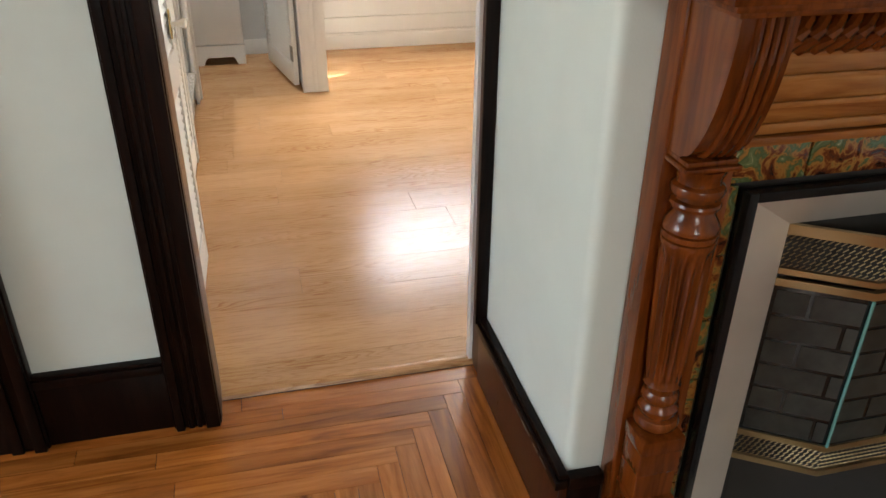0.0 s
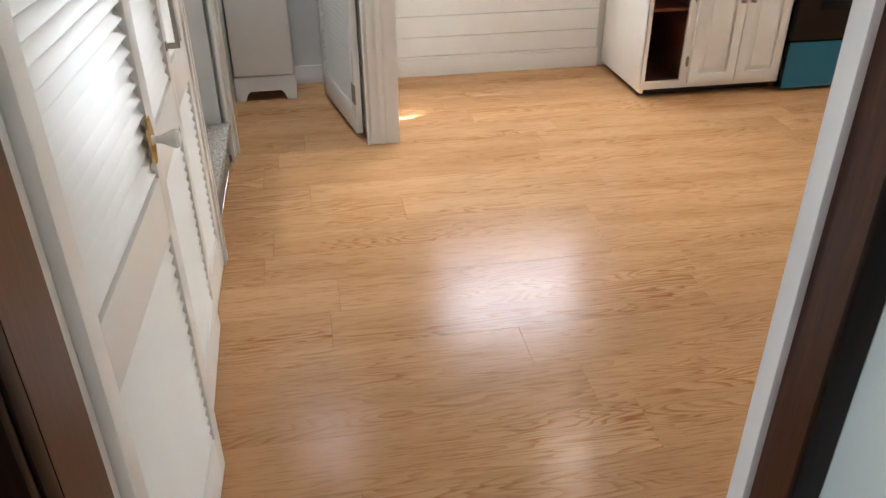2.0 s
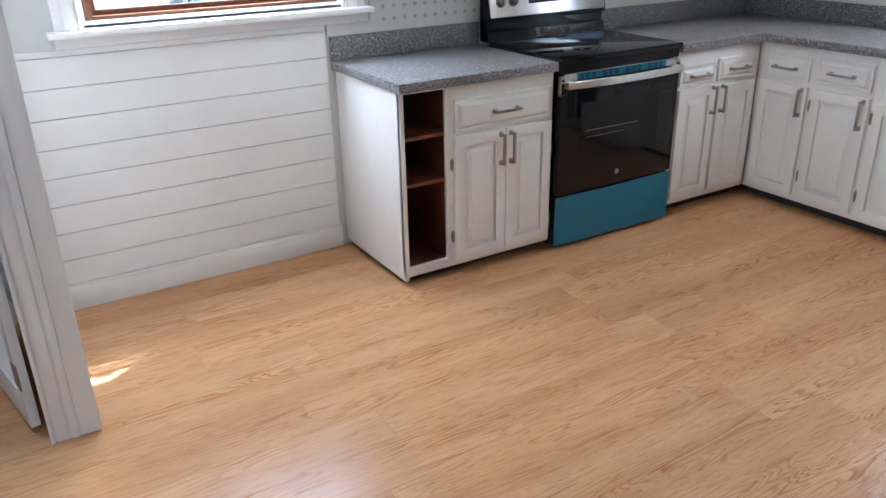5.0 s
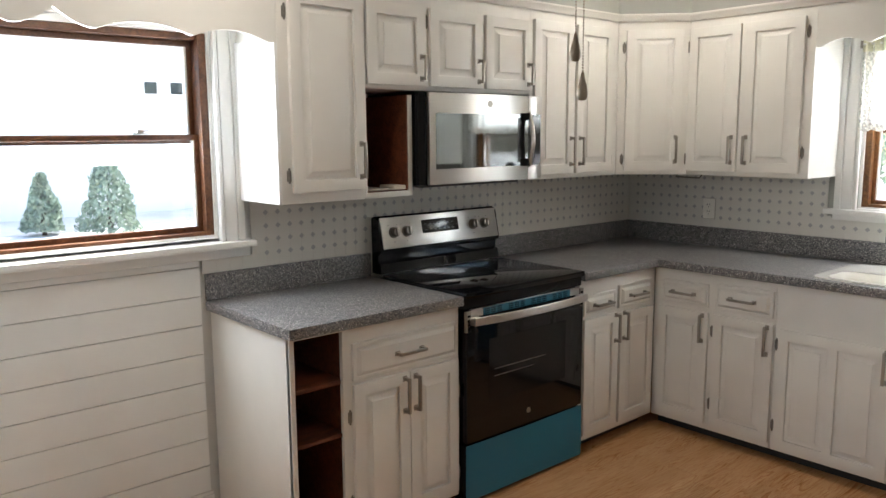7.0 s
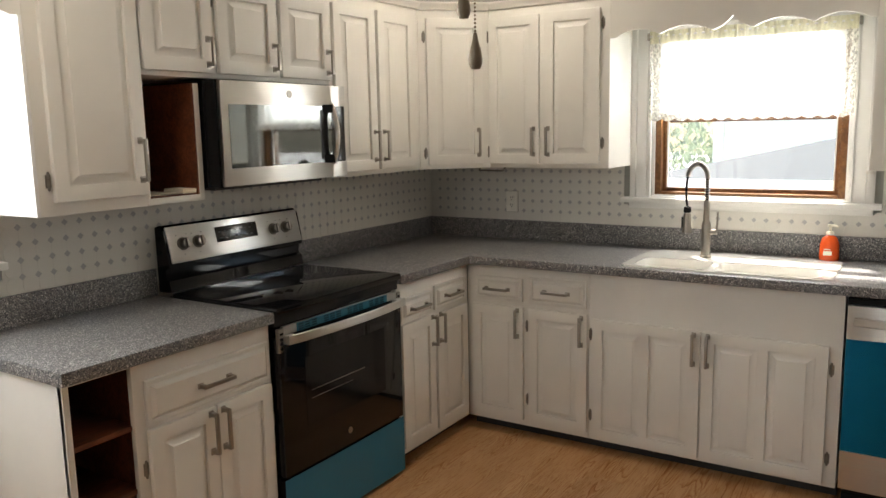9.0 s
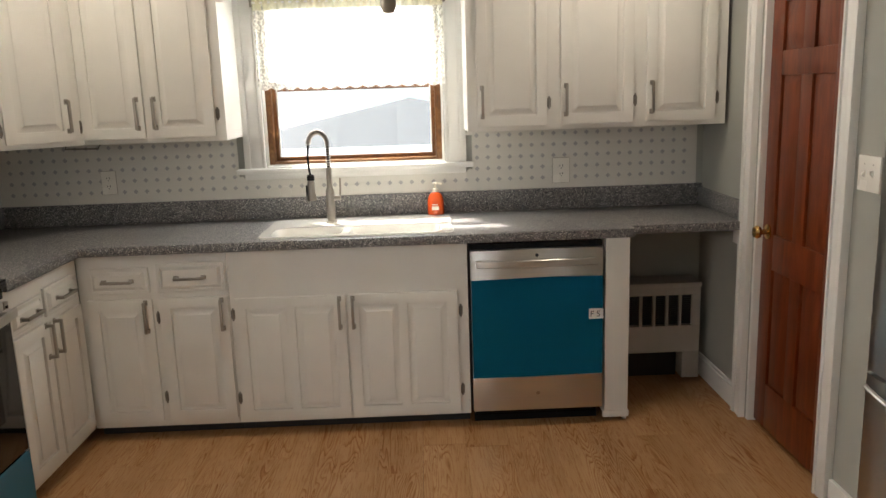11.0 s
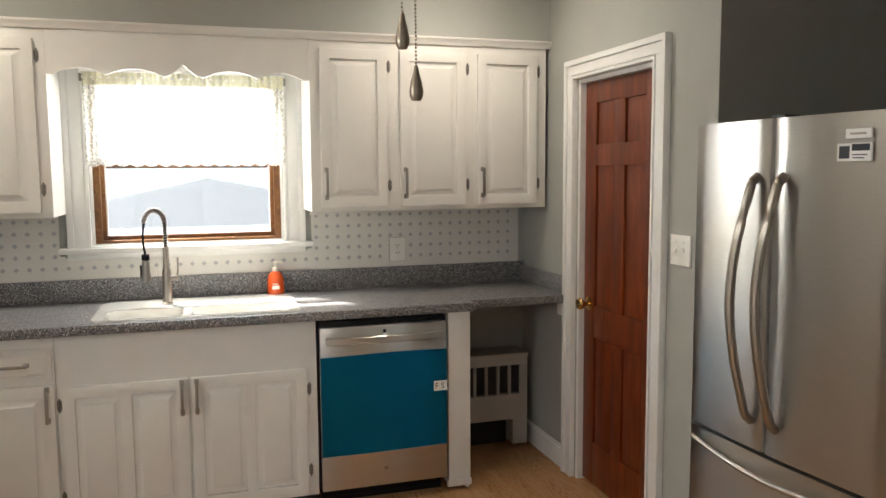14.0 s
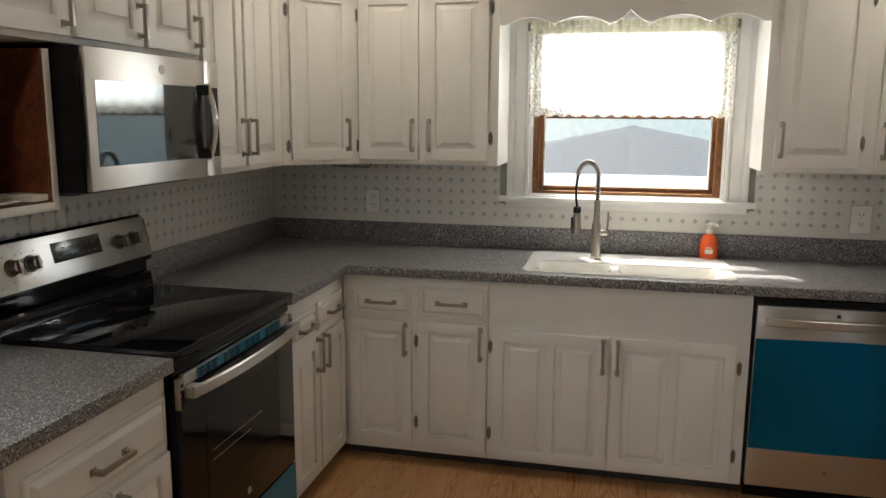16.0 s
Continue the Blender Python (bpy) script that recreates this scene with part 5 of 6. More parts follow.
# ---- radiator cover, under-cabinet hook ----
rc = thing("radiator_cover", "beige metal radiator cover with a slotted grille under the counter", "radiator", pose(3.04, -0.18, 0))
bm = boxes((0, 0.47, 0.0, 0.17, 0.16, 0.30), (0, 0.03, 0.0, 0.17, 0.30, 0.46), (0.44, 0.47, 0.0, 0.17, 0.30, 0.46), (0, 0.47, 0.0, 0.17, 0.46, 0.50), (0, 0.09, 0.0, 0.17, 0.02, 0.16), (0.385, 0.47, 0.0, 0.17, 0.02, 0.16), bev=0.002)
box(bm, -0.004, 0.474, -0.006, 0.17, 0.50, 0.525, bev=0.004)
part("case", bm, COVER, rc)
# black sheets stand in for the shade inside the cover
part("interior", boxes((0.09, 0.385, 0.10, 0.12, 0.0, 0.16), (0.03, 0.44, 0.04, 0.05, 0.30, 0.46)), SOOTSHADE, rc, "black sheets as the shaded interior")
for k in range(7):
    x = 0.035 + k * 0.0665
    part("grille_bar", boxes((x - 0.007, x + 0.007, 0.0, 0.02, 0.30, 0.46)), COVER, rc)
bm = bmesh.new()
for k in range(14):
    box(bm, 0.03, 0.44, 0.012, 0.03, 0.307 + k * 0.011, 0.3095 + k * 0.011)
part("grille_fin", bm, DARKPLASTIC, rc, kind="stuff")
thing("cup_hook_rail", "thin dark metal rail under the corner wall cabinet", "hook rail", None, bm=tube([(0.42, -0.12, 1.312), (0.43, -0.16, 1.292), (0.60, -0.20, 1.292), (0.61, -0.19, 1.312)], 0.004, 6), material=PEWTER)

# ---- pull chains and ceiling lights ----
for cx, cy, z in ((2.104, -3.097, 1.590), (2.088, -3.096, 1.650)):
    ch = thing("pull_chain", "bronze bead pull chain with a teardrop pull hanging from the ceiling", "pull chain", pose(cx, cy, z))
    part("pull", lathe([(0.0, 0.0), (0.0055, 0.0008), (0.008, 0.006), (0.0085, 0.012), (0.0068, 0.023), (0.0035, 0.034), (0.0026, 0.040), (0.0016, 0.043)], seg=16), BRONZE, ch, "dark bronze teardrop")
    bm = bmesh.new()
    n = int((H - z - 0.05) / 0.0045)
    for k in range(n):
        bmesh.ops.create_icosphere(bm, subdivisions=1, radius=0.0016, matrix=Matrix.Translation((0, 0, 0.045 + k * 0.0045)))
    part("beads", bm, BRONZE, ch, "bronze bead chain")
    part("ceiling_eye", lathe([(0.0, H - z - 0.012), (0.008, H - z - 0.008), (0.009, H - z)], seg=12), ABRASS, ch)
for lx, ly in CEILING_LIGHTS:
    cl = thing("recessed_light", "round white recessed ceiling light, switched on", "ceiling light", pose(lx, ly, H))
    part("trim_ring", lathe([(0.075, 0.0), (0.095, 0.0), (0.094, -0.006), (0.078, -0.004)], seg=32), TRIM, cl)
    part("lens", lathe([(0.0, -0.007), (0.073, -0.007), (0.073, -0.0095), (0.0, -0.0095)], seg=32), LAMPGLASS, cl, "glowing white lens")


# ---- louvred doors ----
def louvre(name, label, m, w, h, parts_at, knob=None, bar=None, hinges=(), category="louvred door"):
    d = thing(name, label, category, m)
    t = 0.03
    bot, mid0, mid1, top = parts_at
    part("stile", boxes((0, 0.05, -t, 0, 0, h), bev=0.002), TRIM, d)
    part("stile", boxes((w - 0.05, w, -t, 0, 0, h), bev=0.002), TRIM, d)
    for a, b in ((0, bot), (mid0, mid1), (h - top, h)):
        part("rail", boxes((0.05, w - 0.05, -t, 0, a, b), bev=0.002), TRIM, d)
    slat = boxes((0.05, w - 0.05, -0.0155, 0.0155, -0.003, 0.003), bev=0.001)
    bmesh.ops.rotate(slat, cent=(0, 0, 0), matrix=Matrix.Rotation(radians(54), 3, "X"), verts=slat.verts)
    me = mesh_of("slat", slat, TRIM)
    for a, b in ((bot, mid0), (mid1, h - top)):
        n = int((b - a - 0.01) / 0.0275)
        for k in range(n):
            s = new("slat", me)
            s.parent = d
            s.matrix_basis = Matrix.Translation((0, -t / 2, a + 0.02 + k * (b - a - 0.03) / max(1, n - 1)))
    if knob:
        kx, kz = knob
        def turned(prof):
            q = lathe(prof, seg=20, axis="Y")
            bmesh.ops.scale(q, vec=(1, -1, 1), verts=q.verts)
            bmesh.ops.reverse_faces(q, faces=q.faces)
            bmesh.ops.translate(q, vec=(kx, -t, kz), verts=q.verts)
            return q
        part("backplate", prism([(kx - 0.008, kz - 0.045), (kx + 0.008, kz - 0.045), (kx + 0.02, kz - 0.012), (kx + 0.02, kz + 0.012), (kx + 0.008, kz + 0.045), (kx - 0.008, kz + 0.045), (kx - 0.02, kz + 0.012), (kx - 0.02, kz - 0.012)], "xz", -t - 0.004, -t), BRASS, d, "brass backplate")
        part("knob", turned([(0.010, 0.004), (0.0065, 0.010), (0.0075, 0.020), (0.0125, 0.031), (0.0165, 0.041), (0.0172, 0.047), (0.0135, 0.053), (0.0, 0.056)]), CREAM, d, "cream porcelain knob")
    if bar:
        part("handle", handle_mesh(bmesh.new(), bar[0], -t, bar[1], 0.14, True), NICKEL, d, "satin nickel bar handle")
    for hz in hinges:
        part("hinge", boxes((-0.004, 0.012, -t - 0.002, -t + 0.012, hz - 0.035, hz + 0.035), bev=0.001), PEWTER, d, "dark hinge")
    return d


# closet doors on the south wall, facing north: local x runs to -x
HC = 2.0
rails4 = (0.13, 0.67, 0.79, 0.10)
for x0, y0, x1, y1, kb, br, hg in ((3.462, -4.80, 2.893, -4.785, (0.512, 0.868), None, ()), (2.883, -4.822, 2.31, -4.838, None, (0.537, 0.935), ()), (2.30, -4.853, 1.937, -4.853, None, None, ())):
    a = math.degrees(math.atan2(y1 - y0, x1 - x0))
    w = math.hypot(x1 - x0, y1 - y0)
    louvre("bifold_door", "white louvred bifold closet door" + (" with a porcelain knob" if kb else " with a bar handle" if br else ""), pose(x0, y0, 0.012, 0, 0, a), w, HC, rails4, kb, br, hg)
thing("hinge_leaf", "dark steel hinge leaf on the edge of the closet opening", "hinge", None, bm=boxes((1.905, 1.925, -4.838, -4.8345, 0.175, 0.245), (1.925, 1.9315, -4.838, -4.826, 0.175, 0.245), bev=0.001), material=PEWTER)
# nook door, standing open along the partition
nd = louvre("louvred_door", "white louvred door standing open beside the partition", pose(0.232, -4.378, 0.02, 0, 0, 11.5), 0.635, HC, (0.12, 0.80, 0.90, 0.10), (0.06, 0.93), None, ())
for hz in (0.19, 1.8):
    part("hinge", boxes((0.59, 0.62, -0.032, -0.028, hz - 0.045, hz + 0.045), (0.62, 0.645, -0.033, -0.028, hz - 0.045, hz + 0.045), bev=0.001), PEWTER, nd, "worn metal butt hinge")

# nook cabinet
nc = thing("narrow_cabinet", "narrow white cabinet with bracket feet against the nook wall", "cabinet", pose(0.24, -4.87, 0, 0, 0, W))
part("carcass", boxes((0, 0.31, 0.0, 0.22, 0.13, 1.9), bev=0.003), TRIM, nc)
foot = [(-0.004, 0.0), (0.045, 0.0), (0.06, 0.035), (0.075, 0.05), (0.235, 0.05), (0.25, 0.035), (0.265, 0.0), (0.314, 0.0), (0.314, 0.128), (-0.004, 0.128)]
part("bracket_base", prism(foot, "xz", -0.008, 0.012), TRIM, nc, "white bracket-foot base")
part("bracket_base", boxes((-0.004, 0.01, 0.013, 0.22, 0.0, 0.128), (0.30, 0.314, 0.013, 0.22, 0.0, 0.128)), TRIM, nc, "white bracket-foot base")
part("door", boxes((0.006, 0.304, -0.012, -0.001, 0.14, 1.89), bev=0.003), TRIM, nc)

# carpeted stairs
for k in range(7):
    y = -4.86 - 0.26 * k
    z = 0.185 * (k + 1)
    prof = [(y, 0.0), (y, z - 0.03), (y + 0.022, z - 0.026), (y + 0.03, z - 0.012), (y + 0.024, z), (y - 0.30, z), (y - 0.30, 0.0)]
    st = tagged(new("stair_step", mesh_of("stair_step", prism(prof, "yz", 1.045, 1.875), CARPET)), kind="structure")

# ---- shiplap boards ----
ship = tagged(new("shiplap"), kind="structure")
z = 0.114
zs = [0.114, 0.222, 0.338, 0.454, 0.570, 0.686, 0.802, 0.918, 1.034, 1.0595]
for z0, z1 in zip(zs, zs[1:]):
    part("board", boxes((0.0, 0.012, -4.099, -2.812, z0 + 0.0015, z1 - 0.0015), bev=0.001), BOARD, ship, soft=False)

# ---- fireplace ----
FX0 = 4.4055
mt = thing("fireplace_mantel", "polished cherry-red wooden mantel with fluted columns", "fireplace mantel", pose(FX0, 0, 0))
Y0, Y1 = -3.868, -2.36          # outer edges
part("side_board", boxes((0.001, 0.06, Y0, Y0 + 0.03, 0.0, 1.24), bev=0.003), MANTEL, mt)
part("side_board", boxes((0.001, 0.06, Y1 - 0.03, Y1, 0.0, 1.24), bev=0.003), MANTEL, mt)
for s, yc in ((0, Y0 + 0.052), (1, Y1 - 0.052)):
    part("pilaster", boxes((0.001, 0.05, yc - 0.022, yc + 0.045 if not s else yc + 0.022, 0.0, 0.97), bev=0.003), MANTEL, mt)
    part("inner_stile", boxes((0.051, 0.075, yc + 0.048 if not s else yc - 0.078, yc + 0.078 if not s else yc - 0.048, 0.0, 0.97), bev=0.004), MANTEL, mt)
    plinth = boxes((0.0615, 0.134, yc - 0.044, yc + 0.044, 0.0, 0.30), (0.0615, 0.144, yc - 0.047, yc + 0.047, 0.0, 0.06), (0.0615, 0.147, yc - 0.047, yc + 0.047, 0.21, 0.235), (0.0615, 0.138, yc - 0.045, yc + 0.045, 0.30, 0.36), (0.0615, 0.144, yc - 0.047, yc + 0.047, 0.36, 0.395), bev=0.006)
    part("plinth", plinth, MANTEL, mt)
    prof = [(0.040, 0.397), (0.044, 0.402), (0.046, 0.412), (0.042, 0.422), (0.034, 0.426), (0.039, 0.434), (0.040, 0.444), (0.034, 0.452), (0.032, 0.458), (0.037, 0.466), (0.037, 0.476), (0.032, 0.484), (0.033, 0.492), (0.0365, 0.50), (0.033, 0.508)]
    prof += [(0.035 + 0.0125 * (k / 12) ** 0.8, 0.52 + 0.0235 * k) for k in range(13)]
    prof += [(0.0485, 0.809), (0.0495, 0.814), (0.0485, 0.819), (0.0435, 0.8205), (0.0435, 0.822), (0.0495, 0.8235), (0.0505, 0.8285), (0.0495, 0.8335), (0.0440, 0.835), (0.0440, 0.8365), (0.0490, 0.838), (0.0495, 0.843), (0.0480, 0.848), (0.0430, 0.858), (0.0360, 0.870), (0.0355, 0.877), (0.0425, 0.880), (0.0440, 0.886), (0.0420, 0.891), (0.0345, 0.894), (0.0345, 0.903), (0.0450, 0.906), (0.0470, 0.913), (0.0450, 0.920), (0.0375, 0.925), (0.0375, 0.935), (0.0415, 0.944), (0.0455, 0.955)]
    part("column", lathe(prof, (0.086, yc + 0.006, 0), 120, flute=16, depth=0.007, zone=(0.53, 0.79)), MANTEL, mt, "fluted turned column")
    part("abacus", boxes((0.001, 0.132, yc - 0.049, yc + 0.052, 0.957, 0.966), (0.001, 0.124, yc - 0.045, yc + 0.048, 0.966, 0.975), bev=0.003), MANTEL, mt)
    side = [(0.0, 0.976), (0.098, 0.976), (0.108, 0.982)] + [(0.108 + 0.088 * math.sin(math.pi / 2 * f), 0.982 + 0.242 * (1 - math.cos(math.pi / 2 * f)) ** 0.85) for f in [k / 16 for k in range(1, 17)]] + [(0.196, 1.225), (0.0, 1.225)]
    part("corbel", prism(side, "xz", yc - 0.046, yc + 0.046), MANTEL, mt, "curved corbel")
    for g in (-0.016, -0.0015, 0.013, 0.0275):
        rib = [(p[0] + 0.001, p[1]) for p in side[2:-2]]
        part("corbel_reed", tube([(a, yc + g, b) for a, b in rib], 0.0068, 8), MANTEL, mt, "rounded reed")
FA, FB = Y0 + 0.105, Y1 - 0.105
part("frieze", boxes((0.001, 0.0895, FA, FB, 0.985, 1.225), bev=0.003), MANTELY, mt, "oak frieze board")
for r in ((0.09, 0.10, FA, FB, 1.003, 1.02), (0.09, 0.108, FA, FB, 0.985, 1.0), (0.09, 0.098, FA, FB, 1.045, 1.055), (0.09, 0.099, FA, FB, 1.09, 1.10), (0.09, 0.096, FA, FB, 1.128, 1.136)):
    part("frieze_moulding", boxes(r, bev=0.003), MANTELY, mt, "thin oak moulding")
part("rope_back", boxes((0.09, 0.105, Y0 + 0.105, Y1 - 0.105, 1.14, 1.205), bev=0.002), DARKWOOD, mt, "dark carved strip")
bm = bmesh.new()
nrope = 44
for k in range(nrope):
    y = Y0 + 0.115 + k * ((Y1 - Y0 - 0.27) / nrope)
    r = tube([(0.108, y, 1.145), (0.118, y + 0.006, 1.154), (0.123, y + 0.014, 1.166), (0.123, y + 0.022, 1.180), (0.118, y + 0.029, 1.192), (0.108, y + 0.034, 1.20)], 0.0115, 8)
    me = bpy.data.meshes.new("tmp")
    r.to_mesh(me)
    r.free()
    bm.from_mesh(me)
    bpy.data.meshes.remove(me)
part("rope_carving", bm, MANTEL, mt, "carved rope moulding", kind="stuff")
part("shelf", boxes((0.001, 0.235, Y0 - 0.025, Y1 + 0.025, 1.226, 1.238), (0.001, 0.255, Y0 - 0.045, Y1 + 0.045, 1.238, 1.25), (0.001, 0.27, Y0 - 0.06, Y1 + 0.06, 1.25, 1.285), bev=0.005), MANTEL, mt, "moulded mantel shelf")

# tile surround, insert
TY0, TY1 = Y0 + 0.132, Y1 - 0.132
sur = tagged(new("fireplace_surround"), kind="structure")
part("backing", boxes((4.4056, 4.425, TY0, TY1, 0.83, 0.985), (4.4056, 4.425, TY0, TY0 + 0.05, 0.0, 0.83), (4.4056, 4.425, TY1 - 0.05, TY1, 0.0, 0.83)), SOOTSHADE, sur)
n = 7
wt = (TY1 - TY0) / n
for k in range(n):
    part("tile", boxes((4.4255, 4.44, TY0 + k * wt + 0.002, TY0 + (k + 1) * wt - 0.002, 0.885, 0.983), bev=0.003), MARBLE, sur)
for k in range(6):
    for a in (TY0 + 0.002, TY1 - 0.045):
        part("tile", boxes((4.4255, 4.44, a, a + 0.043, 0.002 + k * 0.147, 0.145 + k * 0.147), bev=0.003), MARBLE, sur)
ins = thing("fireplace_insert", "fireplace insert with a flared metal frame, brass louvres and glass doors", "fireplace insert", pose(4.44, 0, 0))
IY0, IY1 = TY0 + 0.05, TY1 - 0.05
part("black_edge", boxes((0.0, 0.03, IY0, IY0 + 0.02, 0.02, 0.875), (0.0, 0.03, IY1 - 0.02, IY1, 0.02, 0.875), (0.0, 0.03, IY0 + 0.02, IY1 - 0.02, 0.855, 0.875), bev=0.004), BLACK, ins, "black edge trim")
fl = bmesh.new()
fa = [fl.verts.new(v) for v in ((0.022, IY0 + 0.02, 0.02), (0.022, IY0 + 0.02, 0.855), (0.022, IY1 - 0.02, 0.855), (0.022, IY1 - 0.02, 0.02))]
fb = [fl.verts.new(v) for v in ((0.002, IY0 + 0.12, 0.02), (0.002, IY0 + 0.12, 0.79), (0.002, IY1 - 0.12, 0.79), (0.002, IY1 - 0.12, 0.02))]
for i in range(3):
    fl.faces.new((fa[i], fa[i + 1], fb[i + 1], fb[i]))
part("flared_frame", fl, plain("satin grey metal", (0.62, 0.56, 0.50), 0.42, metal=0.6, vary=0.08), ins, "satin grey metal flared frame", soft=False)
part("frame_backing", boxes((-0.03, 0.0, IY0 + 0.02, IY1 - 0.02, 0.0, 0.86)), SOOTSHADE, ins)
bay = [(IY0 + 0.12, 0.004), (IY0 + 0.27, 0.10), (IY1 - 0.27, 0.10), (IY1 - 0.12, 0.004)]


def baystrip(z0, z1, inset=0.0, thick=0.012):
    pts = [(x - inset, y) for y, x in bay] + [(x - inset - thick, y) for y, x in reversed(bay)]
    return prism(pts, "xy", z0, z1)


for z0, z1 in ((0.20, 0.215), (0.27, 0.285), (0.655, 0.672), (0.682, 0.695), (0.768, 0.79)):
    part("brass_rail", baystrip(z0, z1), ABRASS, ins, "antique brass rail")
for z0, z1 in ((0.215, 0.27), (0.695, 0.768)):
    part("louvre_back", baystrip(z0, z1, 0.010, 0.004), SOOTSHADE, ins)
    bm = bmesh.new()
    for (ya, xa), (yb, xb) in zip(bay, bay[1:]):
        ln = math.hypot(yb - ya, xb - xa)
        m = int(ln / 0.011)
        rows_ = int((z1 - z0) / 0.011)
        for i in range(m):
            for j in range(rows_):
                f = (i + (0.25 if j % 2 else 0.75)) / m
                y, x = ya + (yb - ya) * f, xa + (xb - xa) * f
                zz = z0 + (j + 0.5) * (z1 - z0) / rows_
                rod(bm, (x - 0.007, y - 0.004, zz - 0.004), (x - 0.003, y + 0.004, zz + 0.004), 0.0014, seg=4)
    part("lattice", bm, ABRASS, ins, "brass lattice", kind="stuff")
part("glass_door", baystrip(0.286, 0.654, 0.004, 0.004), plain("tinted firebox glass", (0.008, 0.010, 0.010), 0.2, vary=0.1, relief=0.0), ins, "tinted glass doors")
# bricks laid on the opaque glass, the firebox dimness put into their colour
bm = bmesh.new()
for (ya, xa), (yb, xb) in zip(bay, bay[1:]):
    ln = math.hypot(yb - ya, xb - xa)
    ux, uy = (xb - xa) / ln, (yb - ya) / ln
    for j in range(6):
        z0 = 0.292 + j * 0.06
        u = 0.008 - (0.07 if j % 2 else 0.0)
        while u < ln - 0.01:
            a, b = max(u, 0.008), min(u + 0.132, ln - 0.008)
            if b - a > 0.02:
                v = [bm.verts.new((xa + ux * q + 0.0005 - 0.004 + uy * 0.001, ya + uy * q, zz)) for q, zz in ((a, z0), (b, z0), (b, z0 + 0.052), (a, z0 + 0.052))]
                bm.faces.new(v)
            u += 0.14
part("firebrick", bm, plain("firebrick with dimness in its colour", (0.021, 0.023, 0.020), 0.3, vary=0.5, scale=30, relief=0.1), ins, "firebrick drawn dim on the glass", kind="stuff")
for y, x in bay[1:3]:
    part("glass_edge", rod(bmesh.new(), (x, y, 0.286), (x, y, 0.654), 0.0035, seg=6), plain("green glass edge", (0.12, 0.30, 0.28), 0.1, vary=0.05, relief=0), ins, "green glass edge")
part("base_shelf", baystrip(0.03, 0.20, 0.012, 0.01), SOOTSHADE, ins)
hearth = tagged(new("hearth"), kind="structure")
part("hearth_bed", boxes((4.43, 4.92, Y0 + 0.12, Y1 - 0.12, -0.005, 0.006)), GROUT, hearth)
HA, HB = plain("black hearth tile", (0.03, 0.028, 0.03), 0.25), plain("mottled hearth tile", (0.42, 0.36, 0.30), 0.35, vary=0.3, scale=30)
bmA, bmB = (mesh_of("hearth_tile", boxes((-0.023, 0.023, -0.023, 0.023, 0, 0.008), bev=0.0015), k, False) for k in (HA, HB))
for i in range(9):
    for j in range(24):
        o = new("hearth_tile", bmA if (i + j) % 2 else bmB)
        o.parent = hearth
        o.matrix_basis = pose(4.585 + i * 0.037, Y0 + 0.17 + j * 0.05 + (i % 2) * 0.025, 0.0062, 0, 0, 45)

# ---- outside ----
built("ground", boxes((-60, 60, -60, 60, -0.9, -0.7)), CONC, False)
APEX = 1.41
gr = thing("neighbour_garage", "low white garage with a grey shingled hip roof", "garage")
part("wall", boxes((-0.5, 4.7, 6.3, 11.7, -0.7, 0.835)), HOUSEWHITE, gr, "white garage wall")
bm = bmesh.new()
pv = [bm.verts.new(v) for v in ((-0.75, 6.0, 0.84), (4.95, 6.0, 0.84), (4.95, 12.0, 0.84), (-0.75, 12.0, 0.84))]
ap = bm.verts.new((1.94, 9.0, APEX))
for i in range(4):
    bm.faces.new((pv[i], pv[(i + 1) % 4], ap))
bm.faces.new(pv)
bmesh.ops.recalc_face_normals(bm, faces=bm.faces)
part("roof", bm, SHINGLE, gr, "grey shingled roof", soft=False)
part("fascia", boxes((-0.75, 4.95, 5.97, 5.999, 0.72, 0.845)), PAPER, gr, "white fascia board")
ng = thing("neighbour_house", "pale green house with horizontal siding behind the garage", "house")
part("wall", boxes((-2.0, 14, 16.0, 24, -0.7, 7.5)), SIDING, ng)
bm = bmesh.new()
for k in range(56):
    z = -0.6 + k * 0.14
    q = [bm.verts.new(v) for v in ((-2.0, 15.96, z), (14, 15.96, z), (14, 15.995, z + 0.135), (-2.0, 15.995, z + 0.135), (-2.0, 15.995, z), (14, 15.995, z))]
    bm.faces.new((q[0], q[1], q[2], q[3]))
    bm.faces.new((q[0], q[4], q[5], q[1]))
part("siding", bm, SIDING, ng, "pale green lap siding", kind="stuff", soft=False)
for wx in (0.3, 2.0):
    wq = part("window", boxes((wx, wx + 1.1, 15.93, 15.97, 2.9, 4.3)), PAPER, ng, "white framed window")
    part("pane", boxes((wx + 0.08, wx + 1.02, 15.92, 15.93, 2.98, 3.56), (wx + 0.08, wx + 1.02, 15.92, 15.93, 3.64, 4.22)), SMOKE, wq, "dark glass")
part("corner_board", boxes((-2.12, -1.9, 15.9, 15.955, -0.7, 7.5)), PAPER, ng, "white corner board")
part("roof", prism([(-2.6, 7.5), (14.6, 7.5), (12, 9.5), (0, 9.5)], "xz", 15.6, 24.4), SHINGLE, ng, "grey roof")
wh = thing("white_house", "white two-storey house seen through the side window", "house")
part("wall", boxes((-30, -21, 1.0, 13.0, -0.7, 6.0)), HOUSEWHITE, wh, "white wall")
for wy in (4.95, 5.75):
    part("window", boxes((-20.99, -20.95, wy, wy + 0.36, 2.8, 3.15)), SMOKE, wh, "small dark window")
part("roof", prism([(0.5, 6.0), (13.5, 6.0), (7, 9.0)], "yz", -30.5, -20.5), SHINGLE, wh, "grey gabled roof")
